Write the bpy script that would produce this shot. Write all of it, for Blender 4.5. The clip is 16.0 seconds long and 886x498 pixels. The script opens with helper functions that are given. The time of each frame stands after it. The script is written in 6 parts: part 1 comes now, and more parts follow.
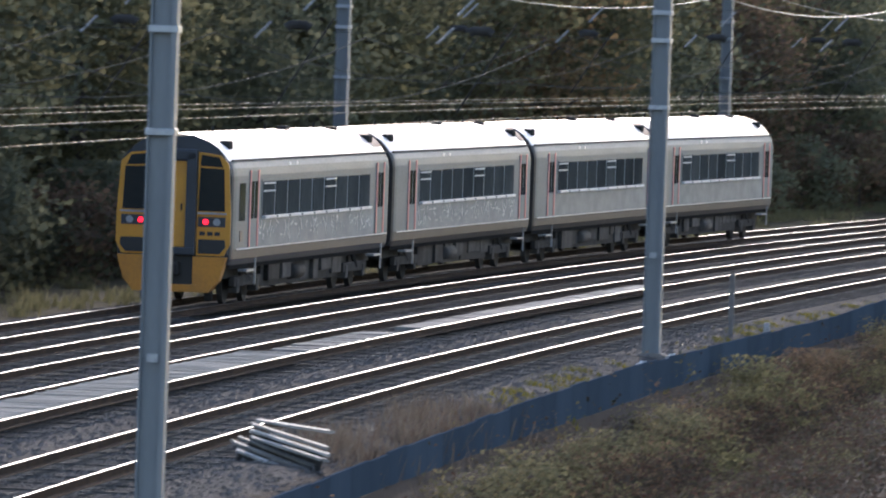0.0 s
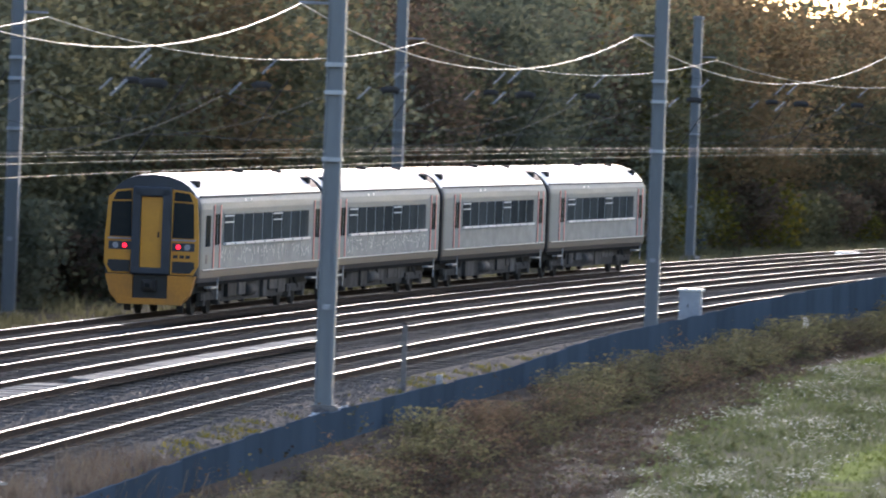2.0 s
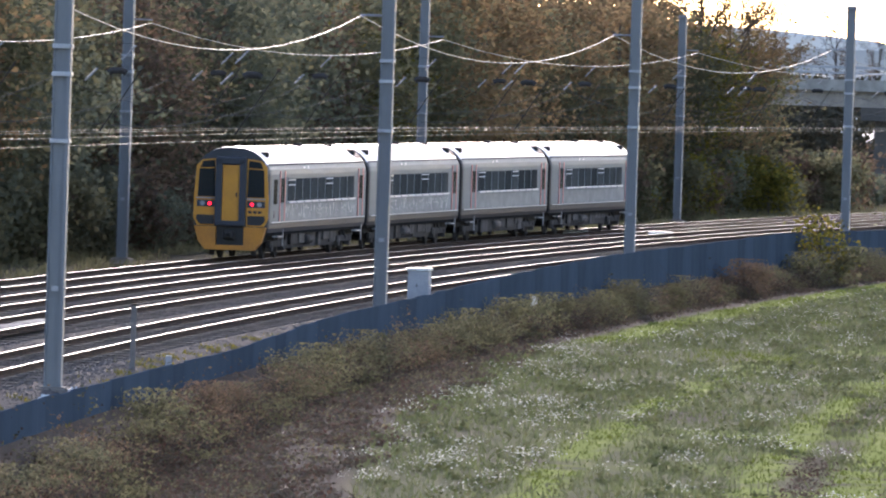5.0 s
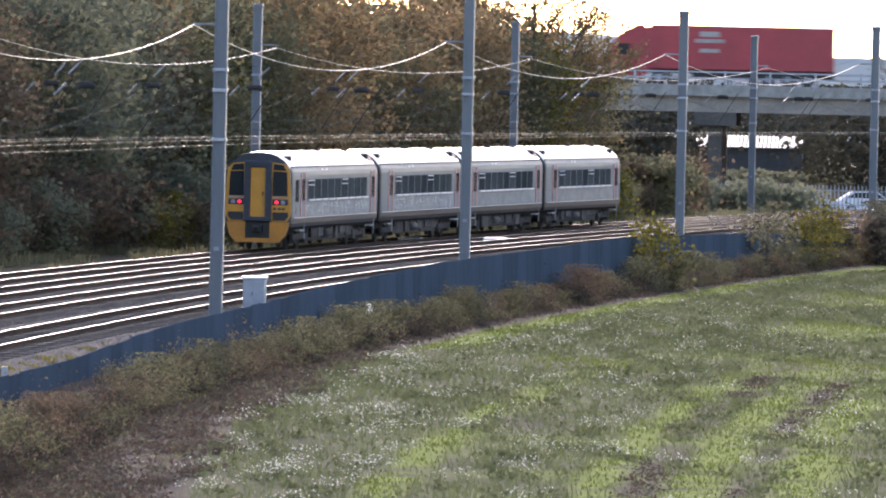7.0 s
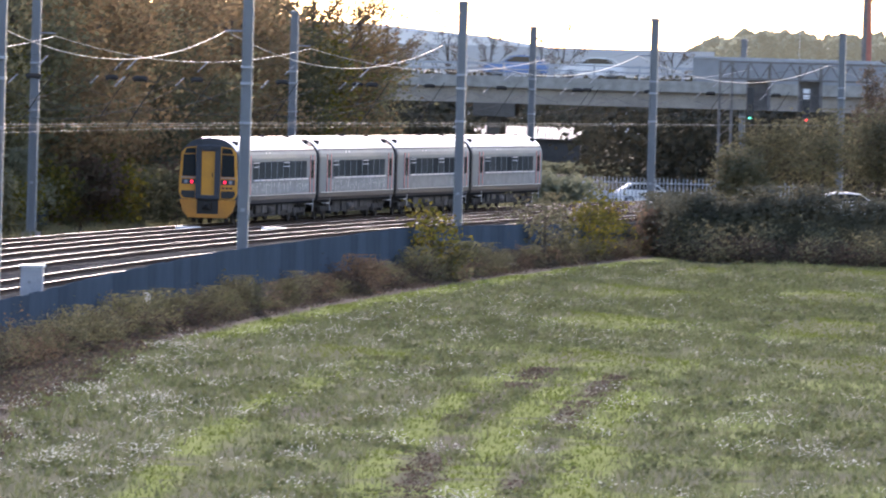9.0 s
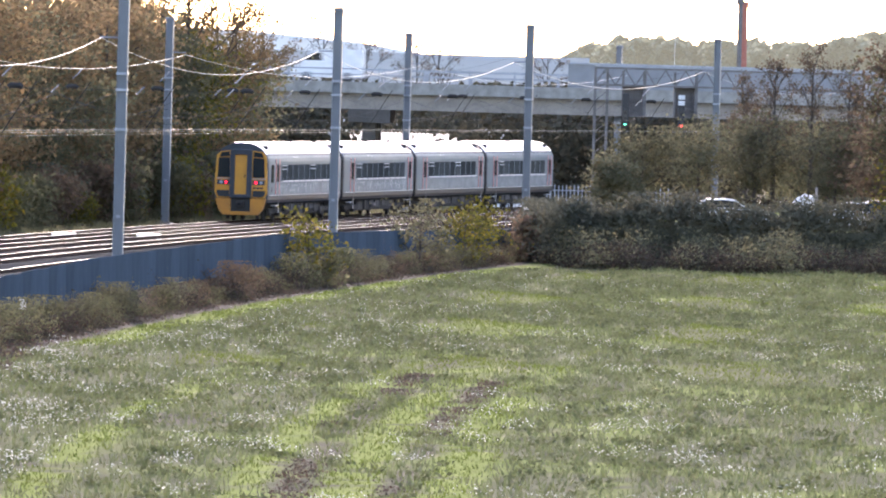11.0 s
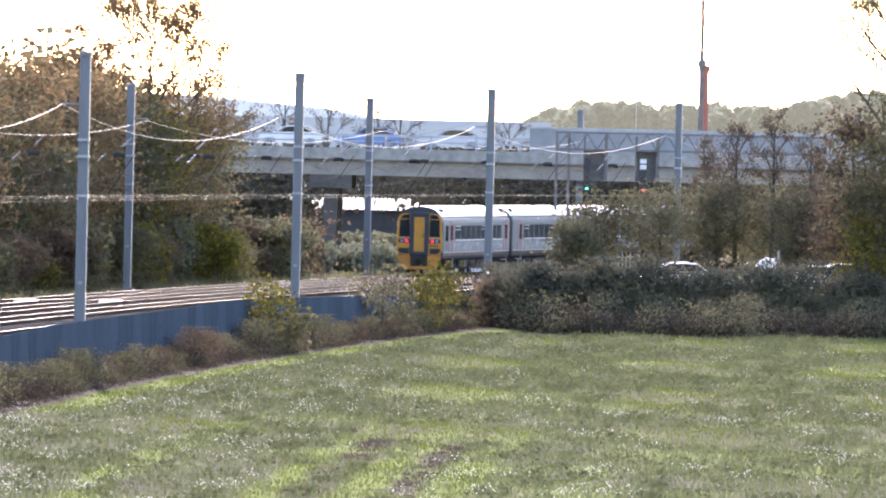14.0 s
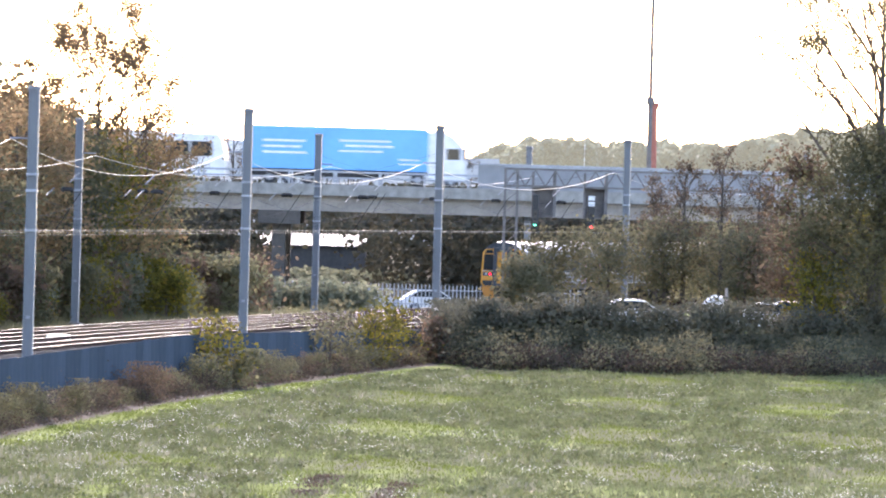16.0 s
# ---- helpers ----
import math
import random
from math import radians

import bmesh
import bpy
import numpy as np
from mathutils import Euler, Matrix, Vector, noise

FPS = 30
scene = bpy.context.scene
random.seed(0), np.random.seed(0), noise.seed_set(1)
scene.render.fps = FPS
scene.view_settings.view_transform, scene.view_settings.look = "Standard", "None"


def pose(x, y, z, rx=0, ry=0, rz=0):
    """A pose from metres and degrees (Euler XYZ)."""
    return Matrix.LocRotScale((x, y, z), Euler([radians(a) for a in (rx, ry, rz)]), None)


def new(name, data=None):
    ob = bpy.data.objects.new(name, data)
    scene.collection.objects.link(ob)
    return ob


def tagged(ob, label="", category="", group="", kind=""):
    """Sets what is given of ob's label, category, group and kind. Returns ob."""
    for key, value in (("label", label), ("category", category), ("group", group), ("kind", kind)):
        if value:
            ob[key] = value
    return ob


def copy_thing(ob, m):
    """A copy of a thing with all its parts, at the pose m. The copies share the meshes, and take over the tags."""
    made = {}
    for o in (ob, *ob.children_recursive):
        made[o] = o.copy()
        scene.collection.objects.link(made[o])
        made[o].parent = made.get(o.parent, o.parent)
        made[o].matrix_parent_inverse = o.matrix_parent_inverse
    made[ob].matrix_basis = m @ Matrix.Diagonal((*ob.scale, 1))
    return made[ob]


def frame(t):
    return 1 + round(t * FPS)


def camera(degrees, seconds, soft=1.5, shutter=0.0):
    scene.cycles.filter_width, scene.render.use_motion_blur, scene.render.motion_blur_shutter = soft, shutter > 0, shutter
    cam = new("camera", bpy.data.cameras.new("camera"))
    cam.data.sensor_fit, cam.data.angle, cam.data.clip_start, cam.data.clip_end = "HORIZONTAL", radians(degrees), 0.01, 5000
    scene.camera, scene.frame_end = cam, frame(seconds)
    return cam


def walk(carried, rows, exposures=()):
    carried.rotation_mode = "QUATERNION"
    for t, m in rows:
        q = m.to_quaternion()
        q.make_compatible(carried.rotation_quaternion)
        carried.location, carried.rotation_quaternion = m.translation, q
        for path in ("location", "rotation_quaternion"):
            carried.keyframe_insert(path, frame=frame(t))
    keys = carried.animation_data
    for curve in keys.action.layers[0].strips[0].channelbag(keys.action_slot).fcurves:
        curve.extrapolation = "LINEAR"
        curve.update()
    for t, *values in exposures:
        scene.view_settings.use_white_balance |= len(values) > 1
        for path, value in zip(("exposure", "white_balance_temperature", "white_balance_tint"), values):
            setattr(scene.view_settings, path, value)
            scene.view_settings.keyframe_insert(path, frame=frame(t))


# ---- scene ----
# A long lens on a fixed stand, 6.7 m above the rails, panned after a train.
EYE = (0.0, 0.0, 6.723)
cam = camera(5.611, 16.0, soft=2.0, shutter=0.5)
PAN = [
    # seconds, yaw, pitch, lean in degrees
    (0.0, -0.0497, -1.4329, 1.9877),
    (0.5, -0.5382, -1.29, 2.1291),
    (1.0, -1.0372, -1.2631, 2.2336),
    (1.5, -1.548, -1.1423, 2.2823),
    (2.0, -2.1109, -1.0307, 2.1305),
    (2.4, -2.5186, -1.0039, 2.119),
    (2.5, -2.6311, -1.0765, 1.9265),
    (3.0, -3.0846, -1.3097, 2.0064),
    (5.3, -3.9767, -1.0865, 1.6865),
    (5.5, -4.0804, -1.087, 1.6073),
    (6.0, -4.3425, -1.0821, 1.7115),
    (6.5, -4.619, -1.0395, 1.7873),
    (7.0, -4.8787, -1.0227, 1.2864),
    (7.5, -5.1571, -1.0625, 1.5039),
    (8.0, -5.5682, -1.104, 1.815),
    (8.5, -5.9307, -1.1109, 1.6057),
    (9.0, -6.2878, -1.0515, 1.63),
    (9.5, -6.5925, -0.9768, 1.3877),
    (10.0, -6.9041, -0.982, 1.5644),
    (10.2, -7.0035, -1.0015, 1.5079),
    (12.3, -7.1994, -0.8769, 1.751),
    (12.5, -7.2211, -0.8293, 1.7035),
    (13.0, -7.2687, -0.7347, 1.6733),
    (13.5, -7.2707, -0.6776, 1.6234),
    (14.0, -7.3051, -0.5717, 1.3581),
    (14.5, -7.386, -0.4957, 1.4456),
    (15.0, -7.4795, -0.4816, 1.5077),
    (15.5, -7.561, -0.3721, 1.6666),
    (16.0, -7.6283, -0.3344, 1.6105),
]
EXPOSURES = [(0, 1.26, 6520, 17), (2, 1.46, 6620, 18), (3, 1.48, 6670, 18), (5.5, 1.68, 6630, 24), (7.5, 1.79, 6730, 25), (9, 1.80, 6690, 26), (10, 2.22, 6790, 26), (12.5, 2.24, 6840, 27), (16, 2.52, 6790, 26)]
walk(cam, [(t, pose(*EYE, 90 + pitch, 0, yaw) @ pose(0, 0, 0, 0, 0, lean)) for t, yaw, pitch, lean in PAN], EXPOSURES)

# ---- light ----
SUN_AZ, SUN_EL = 3.0, 23.0   # degrees clockwise from +y; above the horizon
world = bpy.data.worlds.new("sky")
scene.world = world
world.use_nodes = True
wn = world.node_tree.nodes
sky = wn.new("ShaderNodeTexSky")
sky.sky_type = "NISHITA"
sky.sun_disc = False
sky.sun_elevation, sky.sun_rotation = radians(SUN_EL), radians(SUN_AZ)
sky.air_density, sky.dust_density, sky.ozone_density = 1.0, 1.0, 2.0
wn["Background"].inputs["Strength"].default_value = 0.15
world.node_tree.links.new(sky.outputs[0], wn["Background"].inputs["Color"])
sun = new("sun", bpy.data.lights.new("sun", "SUN"))
sun.data.energy, sun.data.angle, sun.data.color = 1.25, radians(0.6), (1.0, 0.93, 0.84)
sd = Vector((math.sin(radians(SUN_AZ)) * math.cos(radians(SUN_EL)), math.cos(radians(SUN_AZ)) * math.cos(radians(SUN_EL)), math.sin(radians(SUN_EL))))
sun.matrix_world = sd.to_track_quat("Z", "Y").to_matrix().to_4x4()

# ---- plan: the line of the train's track ----
LX, LY, LH, LK, LK2 = -4.3522, 219.069, -0.154748, -0.000494992, 9.5175e-08
STEP = 0.5
def _table():
    rows, x, y, s = {}, LX, LY, 0.0
    for sign in (1, -1):
        x, y = LX, LY
        for i in range(0, 2001):
            s = sign * i * STEP
            rows[sign * i] = (x, y)
            h = LH + LK * (s + sign * STEP / 2) + LK2 * (s + sign * STEP / 2) ** 2 / 2
            x, y = x - math.sin(h) * STEP * sign, y + math.cos(h) * STEP * sign
    return rows
LINE = _table()

def heading(s):
    return LH + LK * s + LK2 * s * s / 2

def at(s, o=0.0, z=0.0):
    """The place s metres along the line, o metres to its right, z above the rails."""
    i = math.floor(s / STEP)
    f = s / STEP - i
    a, b = LINE[i], LINE[i + 1]
    h = heading(s)
    return Vector((a[0] + (b[0] - a[0]) * f + o * math.cos(h), a[1] + (b[1] - a[1]) * f + o * math.sin(h), z))

def frame_at(s, o=0.0, z=0.0):
    return pose(*at(s, o, z), 0, 0, math.degrees(heading(s)))

# ---- materials ----
def nodes_of(m):
    m.use_nodes = True
    return m.node_tree.nodes, m.node_tree.links, m.node_tree.nodes["Principled BSDF"]


def mat(name, c1, c2=None, rough=0.7, metal=0.0, scale=2.0, bump=0.0, bscale=30.0, spread=0.0, emit=0.0, spec=0.5, stretch=(1, 1, 1)):
    """A paint, stone or metal: two colours mixed by noise at two scales, uneven roughness, fine relief, and a little chance from piece to piece."""
    m = bpy.data.materials.new(name)
    n, l, b = nodes_of(m)
    b.inputs["Metallic"].default_value = metal
    b.inputs["Specular IOR Level"].default_value = spec
    c2 = c2 or tuple(v * 0.78 for v in c1)
    tc, mp = n.new("ShaderNodeTexCoord"), n.new("ShaderNodeMapping")
    mp.inputs["Scale"].default_value = stretch
    l.new(tc.outputs["Object"], mp.inputs[0])
    big, fine = n.new("ShaderNodeTexNoise"), n.new("ShaderNodeTexNoise")
    big.inputs["Scale"].default_value, big.inputs["Detail"].default_value = scale, 6
    fine.inputs["Scale"].default_value, fine.inputs["Detail"].default_value = scale * 9, 4
    for t in (big, fine):
        l.new(mp.outputs[0], t.inputs["Vector"])
    add = n.new("ShaderNodeMath")
    add.operation = "MULTIPLY_ADD"
    add.inputs[1].default_value = 0.45
    l.new(fine.outputs["Fac"], add.inputs[0])
    sub = n.new("ShaderNodeMath")
    sub.operation = "SUBTRACT"
    sub.inputs[1].default_value = 0.22
    l.new(big.outputs["Fac"], sub.inputs[0])
    l.new(sub.outputs[0], add.inputs[2])
    ramp = n.new("ShaderNodeValToRGB")
    ramp.color_ramp.elements[0].position, ramp.color_ramp.elements[1].position = 0.35, 0.65
    ramp.color_ramp.elements[0].color, ramp.color_ramp.elements[1].color = (*c1, 1), (*c2, 1)
    l.new(add.outputs[0], ramp.inputs[0])
    out = ramp.outputs[0]
    if spread:
        info, hsv, ma = n.new("ShaderNodeObjectInfo"), n.new("ShaderNodeHueSaturation"), n.new("ShaderNodeMapRange")
        ma.inputs["To Min"].default_value, ma.inputs["To Max"].default_value = 1 - spread, 1 + spread
        l.new(info.outputs["Random"], ma.inputs["Value"])
        l.new(ma.outputs[0], hsv.inputs["Value"])
        l.new(out, hsv.inputs["Color"])
        out = hsv.outputs[0]
    l.new(out, b.inputs["Base Color"])
    mr = n.new("ShaderNodeMapRange")
    mr.inputs["To Min"].default_value, mr.inputs["To Max"].default_value = max(0.02, rough - 0.08), min(1, rough + 0.08)
    l.new(fine.outputs["Fac"], mr.inputs["Value"])
    l.new(mr.outputs[0], b.inputs["Roughness"])
    if bump:
        bt, bp = n.new("ShaderNodeTexNoise"), n.new("ShaderNodeBump")
        bt.inputs["Scale"].default_value = bscale
        bp.inputs["Strength"].default_value, bp.inputs["Distance"].default_value = bump, 0.05
        l.new(mp.outputs[0], bt.inputs["Vector"])
        l.new(bt.outputs["Fac"], bp.inputs["Height"])
        l.new(bp.outputs[0], b.inputs["Normal"])
    if emit:
        b.inputs["Emission Color"].default_value, b.inputs["Emission Strength"].default_value = (*c1, 1), emit
    return m


def leaf_mat(name, colours, through_light=0.35, rough=0.85, haze=0.0):
    """Leaves: every leaf its own colour out of the ramp, some light shining through."""
    m = bpy.data.materials.new(name)
    n, l, b = nodes_of(m)
    geo, ramp = n.new("ShaderNodeNewGeometry"), n.new("ShaderNodeValToRGB")
    l.new(geo.outputs["Random Per Island"], ramp.inputs[0])
    e = ramp.color_ramp.elements
    e[0].position, e[1].position = 0.0, 1.0
    while len(e) < len(colours):
        e.new(0.5)
    for i, c in enumerate(colours):
        e[i].position, e[i].color = i / (len(colours) - 1), (*c, 1)
    info, hsv, ma = n.new("ShaderNodeObjectInfo"), n.new("ShaderNodeHueSaturation"), n.new("ShaderNodeMapRange")
    ma.inputs["To Min"].default_value, ma.inputs["To Max"].default_value = 0.75, 1.2
    l.new(info.outputs["Random"], ma.inputs["Value"])
    l.new(ma.outputs[0], hsv.inputs["Value"])
    l.new(ramp.outputs[0], hsv.inputs["Color"])
    l.new(hsv.outputs[0], b.inputs["Base Color"])
    b.inputs["Roughness"].default_value = rough
    b.inputs["Specular IOR Level"].default_value = 0.03
    if haze:   # haze painted in: the leaves give off a faint pale glow
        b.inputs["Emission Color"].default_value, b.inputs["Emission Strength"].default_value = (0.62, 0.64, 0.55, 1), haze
    tr, mix = n.new("ShaderNodeBsdfTranslucent"), n.new("ShaderNodeMixShader")
    mix.inputs[0].default_value = through_light
    l.new(hsv.outputs[0], tr.inputs[0])
    l.new(b.outputs[0], mix.inputs[1])
    l.new(tr.outputs[0], mix.inputs[2])
    l.new(mix.outputs[0], n["Material Output"].inputs[0])
    return m


def ground_mat():
    """Field, weed strip, ballast and lineside earth, laid out by distance from the line (in the sheet's own plan coordinates)."""
    m = bpy.data.materials.new("earth_and_grass")
    n, l, b = nodes_of(m)
    b.inputs["Roughness"].default_value = 0.9
    b.inputs["Specular IOR Level"].default_value = 0.02
    uv, sep, tc = n.new("ShaderNodeUVMap"), n.new("ShaderNodeSeparateXYZ"), n.new("ShaderNodeTexCoord")
    l.new(uv.outputs[0], sep.inputs[0])

    def noise_tex(scale, detail=5):
        t = n.new("ShaderNodeTexNoise")
        t.inputs["Scale"].default_value, t.inputs["Detail"].default_value = scale, detail
        l.new(tc.outputs["Object"], t.inputs["Vector"])
        return t.outputs["Fac"]

    def math_node(op, a, c, d=None):
        k = n.new("ShaderNodeMath")
        k.operation = op
        for i, v in enumerate((a, c, d)):
            if v is None:
                continue
            if isinstance(v, (int, float)):
                k.inputs[i].default_value = v
            else:
                l.new(v, k.inputs[i])
        return k.outputs[0]
    wob = math_node("MULTIPLY_ADD", noise_tex(0.3), 0.9, -0.45)
    wob = math_node("MULTIPLY_ADD", noise_tex(2.2), 0.5, math_node("SUBTRACT", wob, 0.25))
    o = math_node("ADD", sep.outputs[1], wob)
    # field colours across the line, from 13 to 45 m
    brown, weed, lush, soil = (0.074, 0.06, 0.05, 1), (0.085, 0.09, 0.045, 1), (0.15, 0.19, 0.036, 1), (0.08, 0.067, 0.053, 1)

    def band(lo, hi, soft, value):
        """1 between two limits, fading over soft at either side."""
        up, dn = n.new("ShaderNodeMapRange"), n.new("ShaderNodeMapRange")
        for k, (e0, e1) in ((up, (lo - soft, lo + soft)), (dn, (hi + soft, hi - soft))):
            k.inputs["From Min"].default_value, k.inputs["From Max"].default_value = e0, e1
            l.new(value, k.inputs["Value"])
        return math_node("MULTIPLY", up.outputs[0], dn.outputs[0])

    def mix_in(base, colour, fac):
        k = n.new("ShaderNodeMixRGB")
        k.inputs[2].default_value = colour
        l.new(fac, k.inputs[0])
        if isinstance(base, tuple):
            k.inputs[1].default_value = base
        else:
            l.new(base, k.inputs[1])
        return k.outputs[0]
    uv2, sep2 = n.new("ShaderNodeUVMap"), n.new("ShaderNodeSeparateXYZ")
    uv2.uv_map, uv.uv_map = "field", "UVMap"
    l.new(uv2.outputs[0], sep2.inputs[0])
    along = math_node("MULTIPLY_ADD", noise_tex(0.12), 50.0, math_node("SUBTRACT", sep.outputs[0], 25.0))
    inside = math_node("ADD", sep2.outputs[1], wob)
    near_end = band(-400, 55, 25, along)
    broken = band(0.4, 2.0, 0.06, noise_tex(0.45, 6))
    col = weed
    for lo, hi, tone, fac in ((22.9, 24.0, lush, 1.0), (27.4, 28.4, lush, 1.0), (28.4, 29.3, soil, 0.85), (29.4, 30.7, lush, 1.0), (30.8, 31.6, soil, 0.6), (31.6, 32.9, lush, 1.0), (35.1, 36.0, lush, 0.6)):
        col = mix_in(col, tone, math_node("MULTIPLY", math_node("MULTIPLY", band(lo, hi, 0.25, o), near_end), math_node("MULTIPLY", fac, broken)))
    col = mix_in(col, lush, math_node("MULTIPLY", band(0.2, 1.9, 0.3, inside), band(68, 400, 8, along)))
    col = mix_in(col, brown, band(-90, 0.1, 0.35, inside))

    # patches of soil and fine mottling
    patch = n.new("ShaderNodeValToRGB")
    patch.color_ramp.elements[0].position, patch.color_ramp.elements[1].position = 0.58, 0.68
    l.new(noise_tex(0.16, 8), patch.inputs[0])
    mixp = n.new("ShaderNodeMixRGB")
    mixp.inputs[2].default_value = soil
    l.new(math_node("MULTIPLY", patch.outputs[0], 0.65), mixp.inputs[0])
    # broad yellow-green patches further out
    green, mixl = n.new("ShaderNodeMapRange"), n.new("ShaderNodeMixRGB")
    green.inputs["From Min"].default_value, green.inputs["From Max"].default_value = 0.5, 0.6
    l.new(noise_tex(0.11, 6), green.inputs["Value"])
    out = n.new("ShaderNodeMapRange")
    out.inputs["From Min"].default_value, out.inputs["From Max"].default_value = 21, 26
    l.new(o, out.inputs["Value"])
    mixl.inputs[2].default_value = lush
    l.new(math_node("MULTIPLY", math_node("MULTIPLY", green.outputs[0], out.outputs[0]), 0.75), mixl.inputs[0])
    l.new(col, mixl.inputs[1])
    l.new(mixl.outputs[0], mixp.inputs[1])
    # track bed
    stone = n.new("ShaderNodeValToRGB")
    stone.color_ramp.elements[0].color, stone.color_ramp.elements[1].color = (0.04, 0.037, 0.035, 1), (0.135, 0.125, 0.115, 1)
    stone.color_ramp.elements[0].position, stone.color_ramp.elements[1].position = 0.3, 0.7
    l.new(noise_tex(9.0, 8), stone.inputs[0])
    bed = math_node("LESS_THAN", math_node("ADD", sep.outputs[1], math_node("MULTIPLY_ADD", noise_tex(1.5), 1.0, -0.5)), 12.9)
    mixb = n.new("ShaderNodeMixRGB")
    l.new(bed, mixb.inputs[0])
    l.new(mixp.outputs[0], mixb.inputs[1])
    l.new(stone.outputs[0], mixb.inputs[2])
    # earth and leaf litter beyond the far track
    far = math_node("LESS_THAN", math_node("ADD", sep.outputs[1], math_node("MULTIPLY_ADD", noise_tex(1.1), 2.0, -1.0)), -3.8)
    litter = n.new("ShaderNodeValToRGB")
    litter.color_ramp.elements[0].color, litter.color_ramp.elements[1].color = (0.04, 0.045, 0.025, 1), (0.1, 0.08, 0.055, 1)
    l.new(noise_tex(0.8, 8), litter.inputs[0])
    mixf = n.new("ShaderNodeMixRGB")
    l.new(far, mixf.inputs[0])
    l.new(mixb.outputs[0], mixf.inputs[1])
    l.new(litter.outputs[0], mixf.inputs[2])
    l.new(mixf.outputs[0], b.inputs["Base Color"])
    bp = n.new("ShaderNodeBump")
    bp.inputs["Strength"].default_value, bp.inputs["Distance"].default_value = 0.9, 0.12
    l.new(noise_tex(7.0, 8), bp.inputs["Height"])
    l.new(bp.outputs[0], b.inputs["Normal"])
    return m


M_GROUND = ground_mat()
M_RAILTOP = mat("polished_rail_head", (0.36, 0.35, 0.34), (0.27, 0.262, 0.255), rough=0.46, metal=1.0, scale=0.5)
M_RAILSIDE = mat("rusty_rail_side", (0.07, 0.045, 0.032), (0.04, 0.03, 0.025), rough=0.95, spec=0.03)
M_CONCRETE = mat("weathered_concrete", (0.3, 0.262, 0.22), (0.21, 0.185, 0.16), rough=0.85, scale=0.6, bump=0.2, bscale=12, spread=0.1)
M_SLEEPER = mat("dusty_sleeper", (0.11, 0.105, 0.1), (0.07, 0.068, 0.065), rough=0.95, scale=2, spec=0.02)
M_STONE = mat("broken_stone", (0.17, 0.155, 0.142), (0.065, 0.06, 0.055), rough=0.8, scale=3, spec=0.1)
M_GREYBOARD = mat("worn_grey_board", (0.27, 0.265, 0.25), (0.16, 0.158, 0.15), rough=0.9, scale=1.2, spread=0.2, spec=0.08)
M_BOARD = mat("pale_crossing_board", (0.36, 0.342, 0.305), (0.25, 0.238, 0.212), rough=0.9, scale=1.5, spread=0.12, spec=0.02)
M_FENCE = mat("faded_blue_fence_paint", (0.05, 0.07, 0.094), (0.062, 0.083, 0.108), rough=0.9, scale=0.5, bump=0.05, spread=0.14, spec=0.0, stretch=(3, 3, 0.6))
M_MAST = mat("blue_grey_mast_paint", (0.145, 0.16, 0.172), (0.175, 0.188, 0.198), rough=0.5, scale=0.8, spread=0.06, stretch=(2, 2, 0.5))
M_STEEL = mat("galvanised_steel", (0.34, 0.36, 0.38), (0.26, 0.27, 0.29), rough=0.45, metal=0.6, scale=2)
M_CABLE = mat("grey_stranded_cable", (0.4, 0.4, 0.39), (0.3, 0.3, 0.29), rough=0.5, metal=0.7, scale=0.3)
M_WIRE = mat("bright_drawn_wire", (0.16, 0.16, 0.155), (0.1, 0.1, 0.1), rough=0.5, metal=0.9, scale=0.3)
M_THIN = mat("tarnished_wire", (0.085, 0.085, 0.08), (0.06, 0.06, 0.06), spec=0.05, rough=0.9, metal=0.0, scale=0.5)
M_CERAMIC = mat("glazed_insulator", (0.27, 0.275, 0.28), (0.2, 0.205, 0.21), rough=0.4, scale=3)
M_DARK = mat("oily_dark_iron", (0.034, 0.032, 0.03), (0.055, 0.05, 0.046), spec=0.1, rough=0.9, scale=2)
M_UNDER = mat("grey_underframe_equipment", (0.07, 0.066, 0.062), (0.03, 0.028, 0.027), rough=0.8, scale=2, spread=0.6, spec=0.15)
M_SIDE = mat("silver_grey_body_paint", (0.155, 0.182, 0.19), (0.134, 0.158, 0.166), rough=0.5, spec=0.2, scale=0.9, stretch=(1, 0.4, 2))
M_LOWER = mat("stained_grey_lower_body", (0.145, 0.172, 0.182), (0.23, 0.255, 0.262), rough=0.5, spec=0.2, scale=1.3, stretch=(1, 0.7, 1.6))
M_SCUFF = mat("pale_scuff", (0.6, 0.61, 0.62), (0.45, 0.46, 0.48), rough=0.6, scale=4)
M_SKIRT = mat("mid_grey_sole_bar", (0.038, 0.039, 0.041), (0.026, 0.026, 0.027), rough=0.95, scale=1.5, spec=0.02)
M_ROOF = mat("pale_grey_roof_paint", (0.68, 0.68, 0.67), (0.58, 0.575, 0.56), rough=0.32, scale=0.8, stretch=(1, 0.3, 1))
M_RUST = mat("rust_streaked_roof", (0.2, 0.09, 0.045), (0.36, 0.25, 0.18), rough=0.6, scale=3)
M_YELLOW = mat("warning_yellow_paint", (0.62, 0.27, 0.022), (0.54, 0.23, 0.022), rough=0.4, scale=1.5)
M_ORANGE = mat("grimy_yellow_apron", (0.54, 0.21, 0.018), (0.4, 0.16, 0.022), rough=0.5, scale=1.5)
M_SLATE = mat("slate_blue_cab_paint", (0.028, 0.034, 0.045), (0.022, 0.027, 0.035), rough=0.4)
M_GLASS = mat("dark_tinted_glass", (0.02, 0.024, 0.026), (0.028, 0.03, 0.03), rough=0.1, scale=0.6)
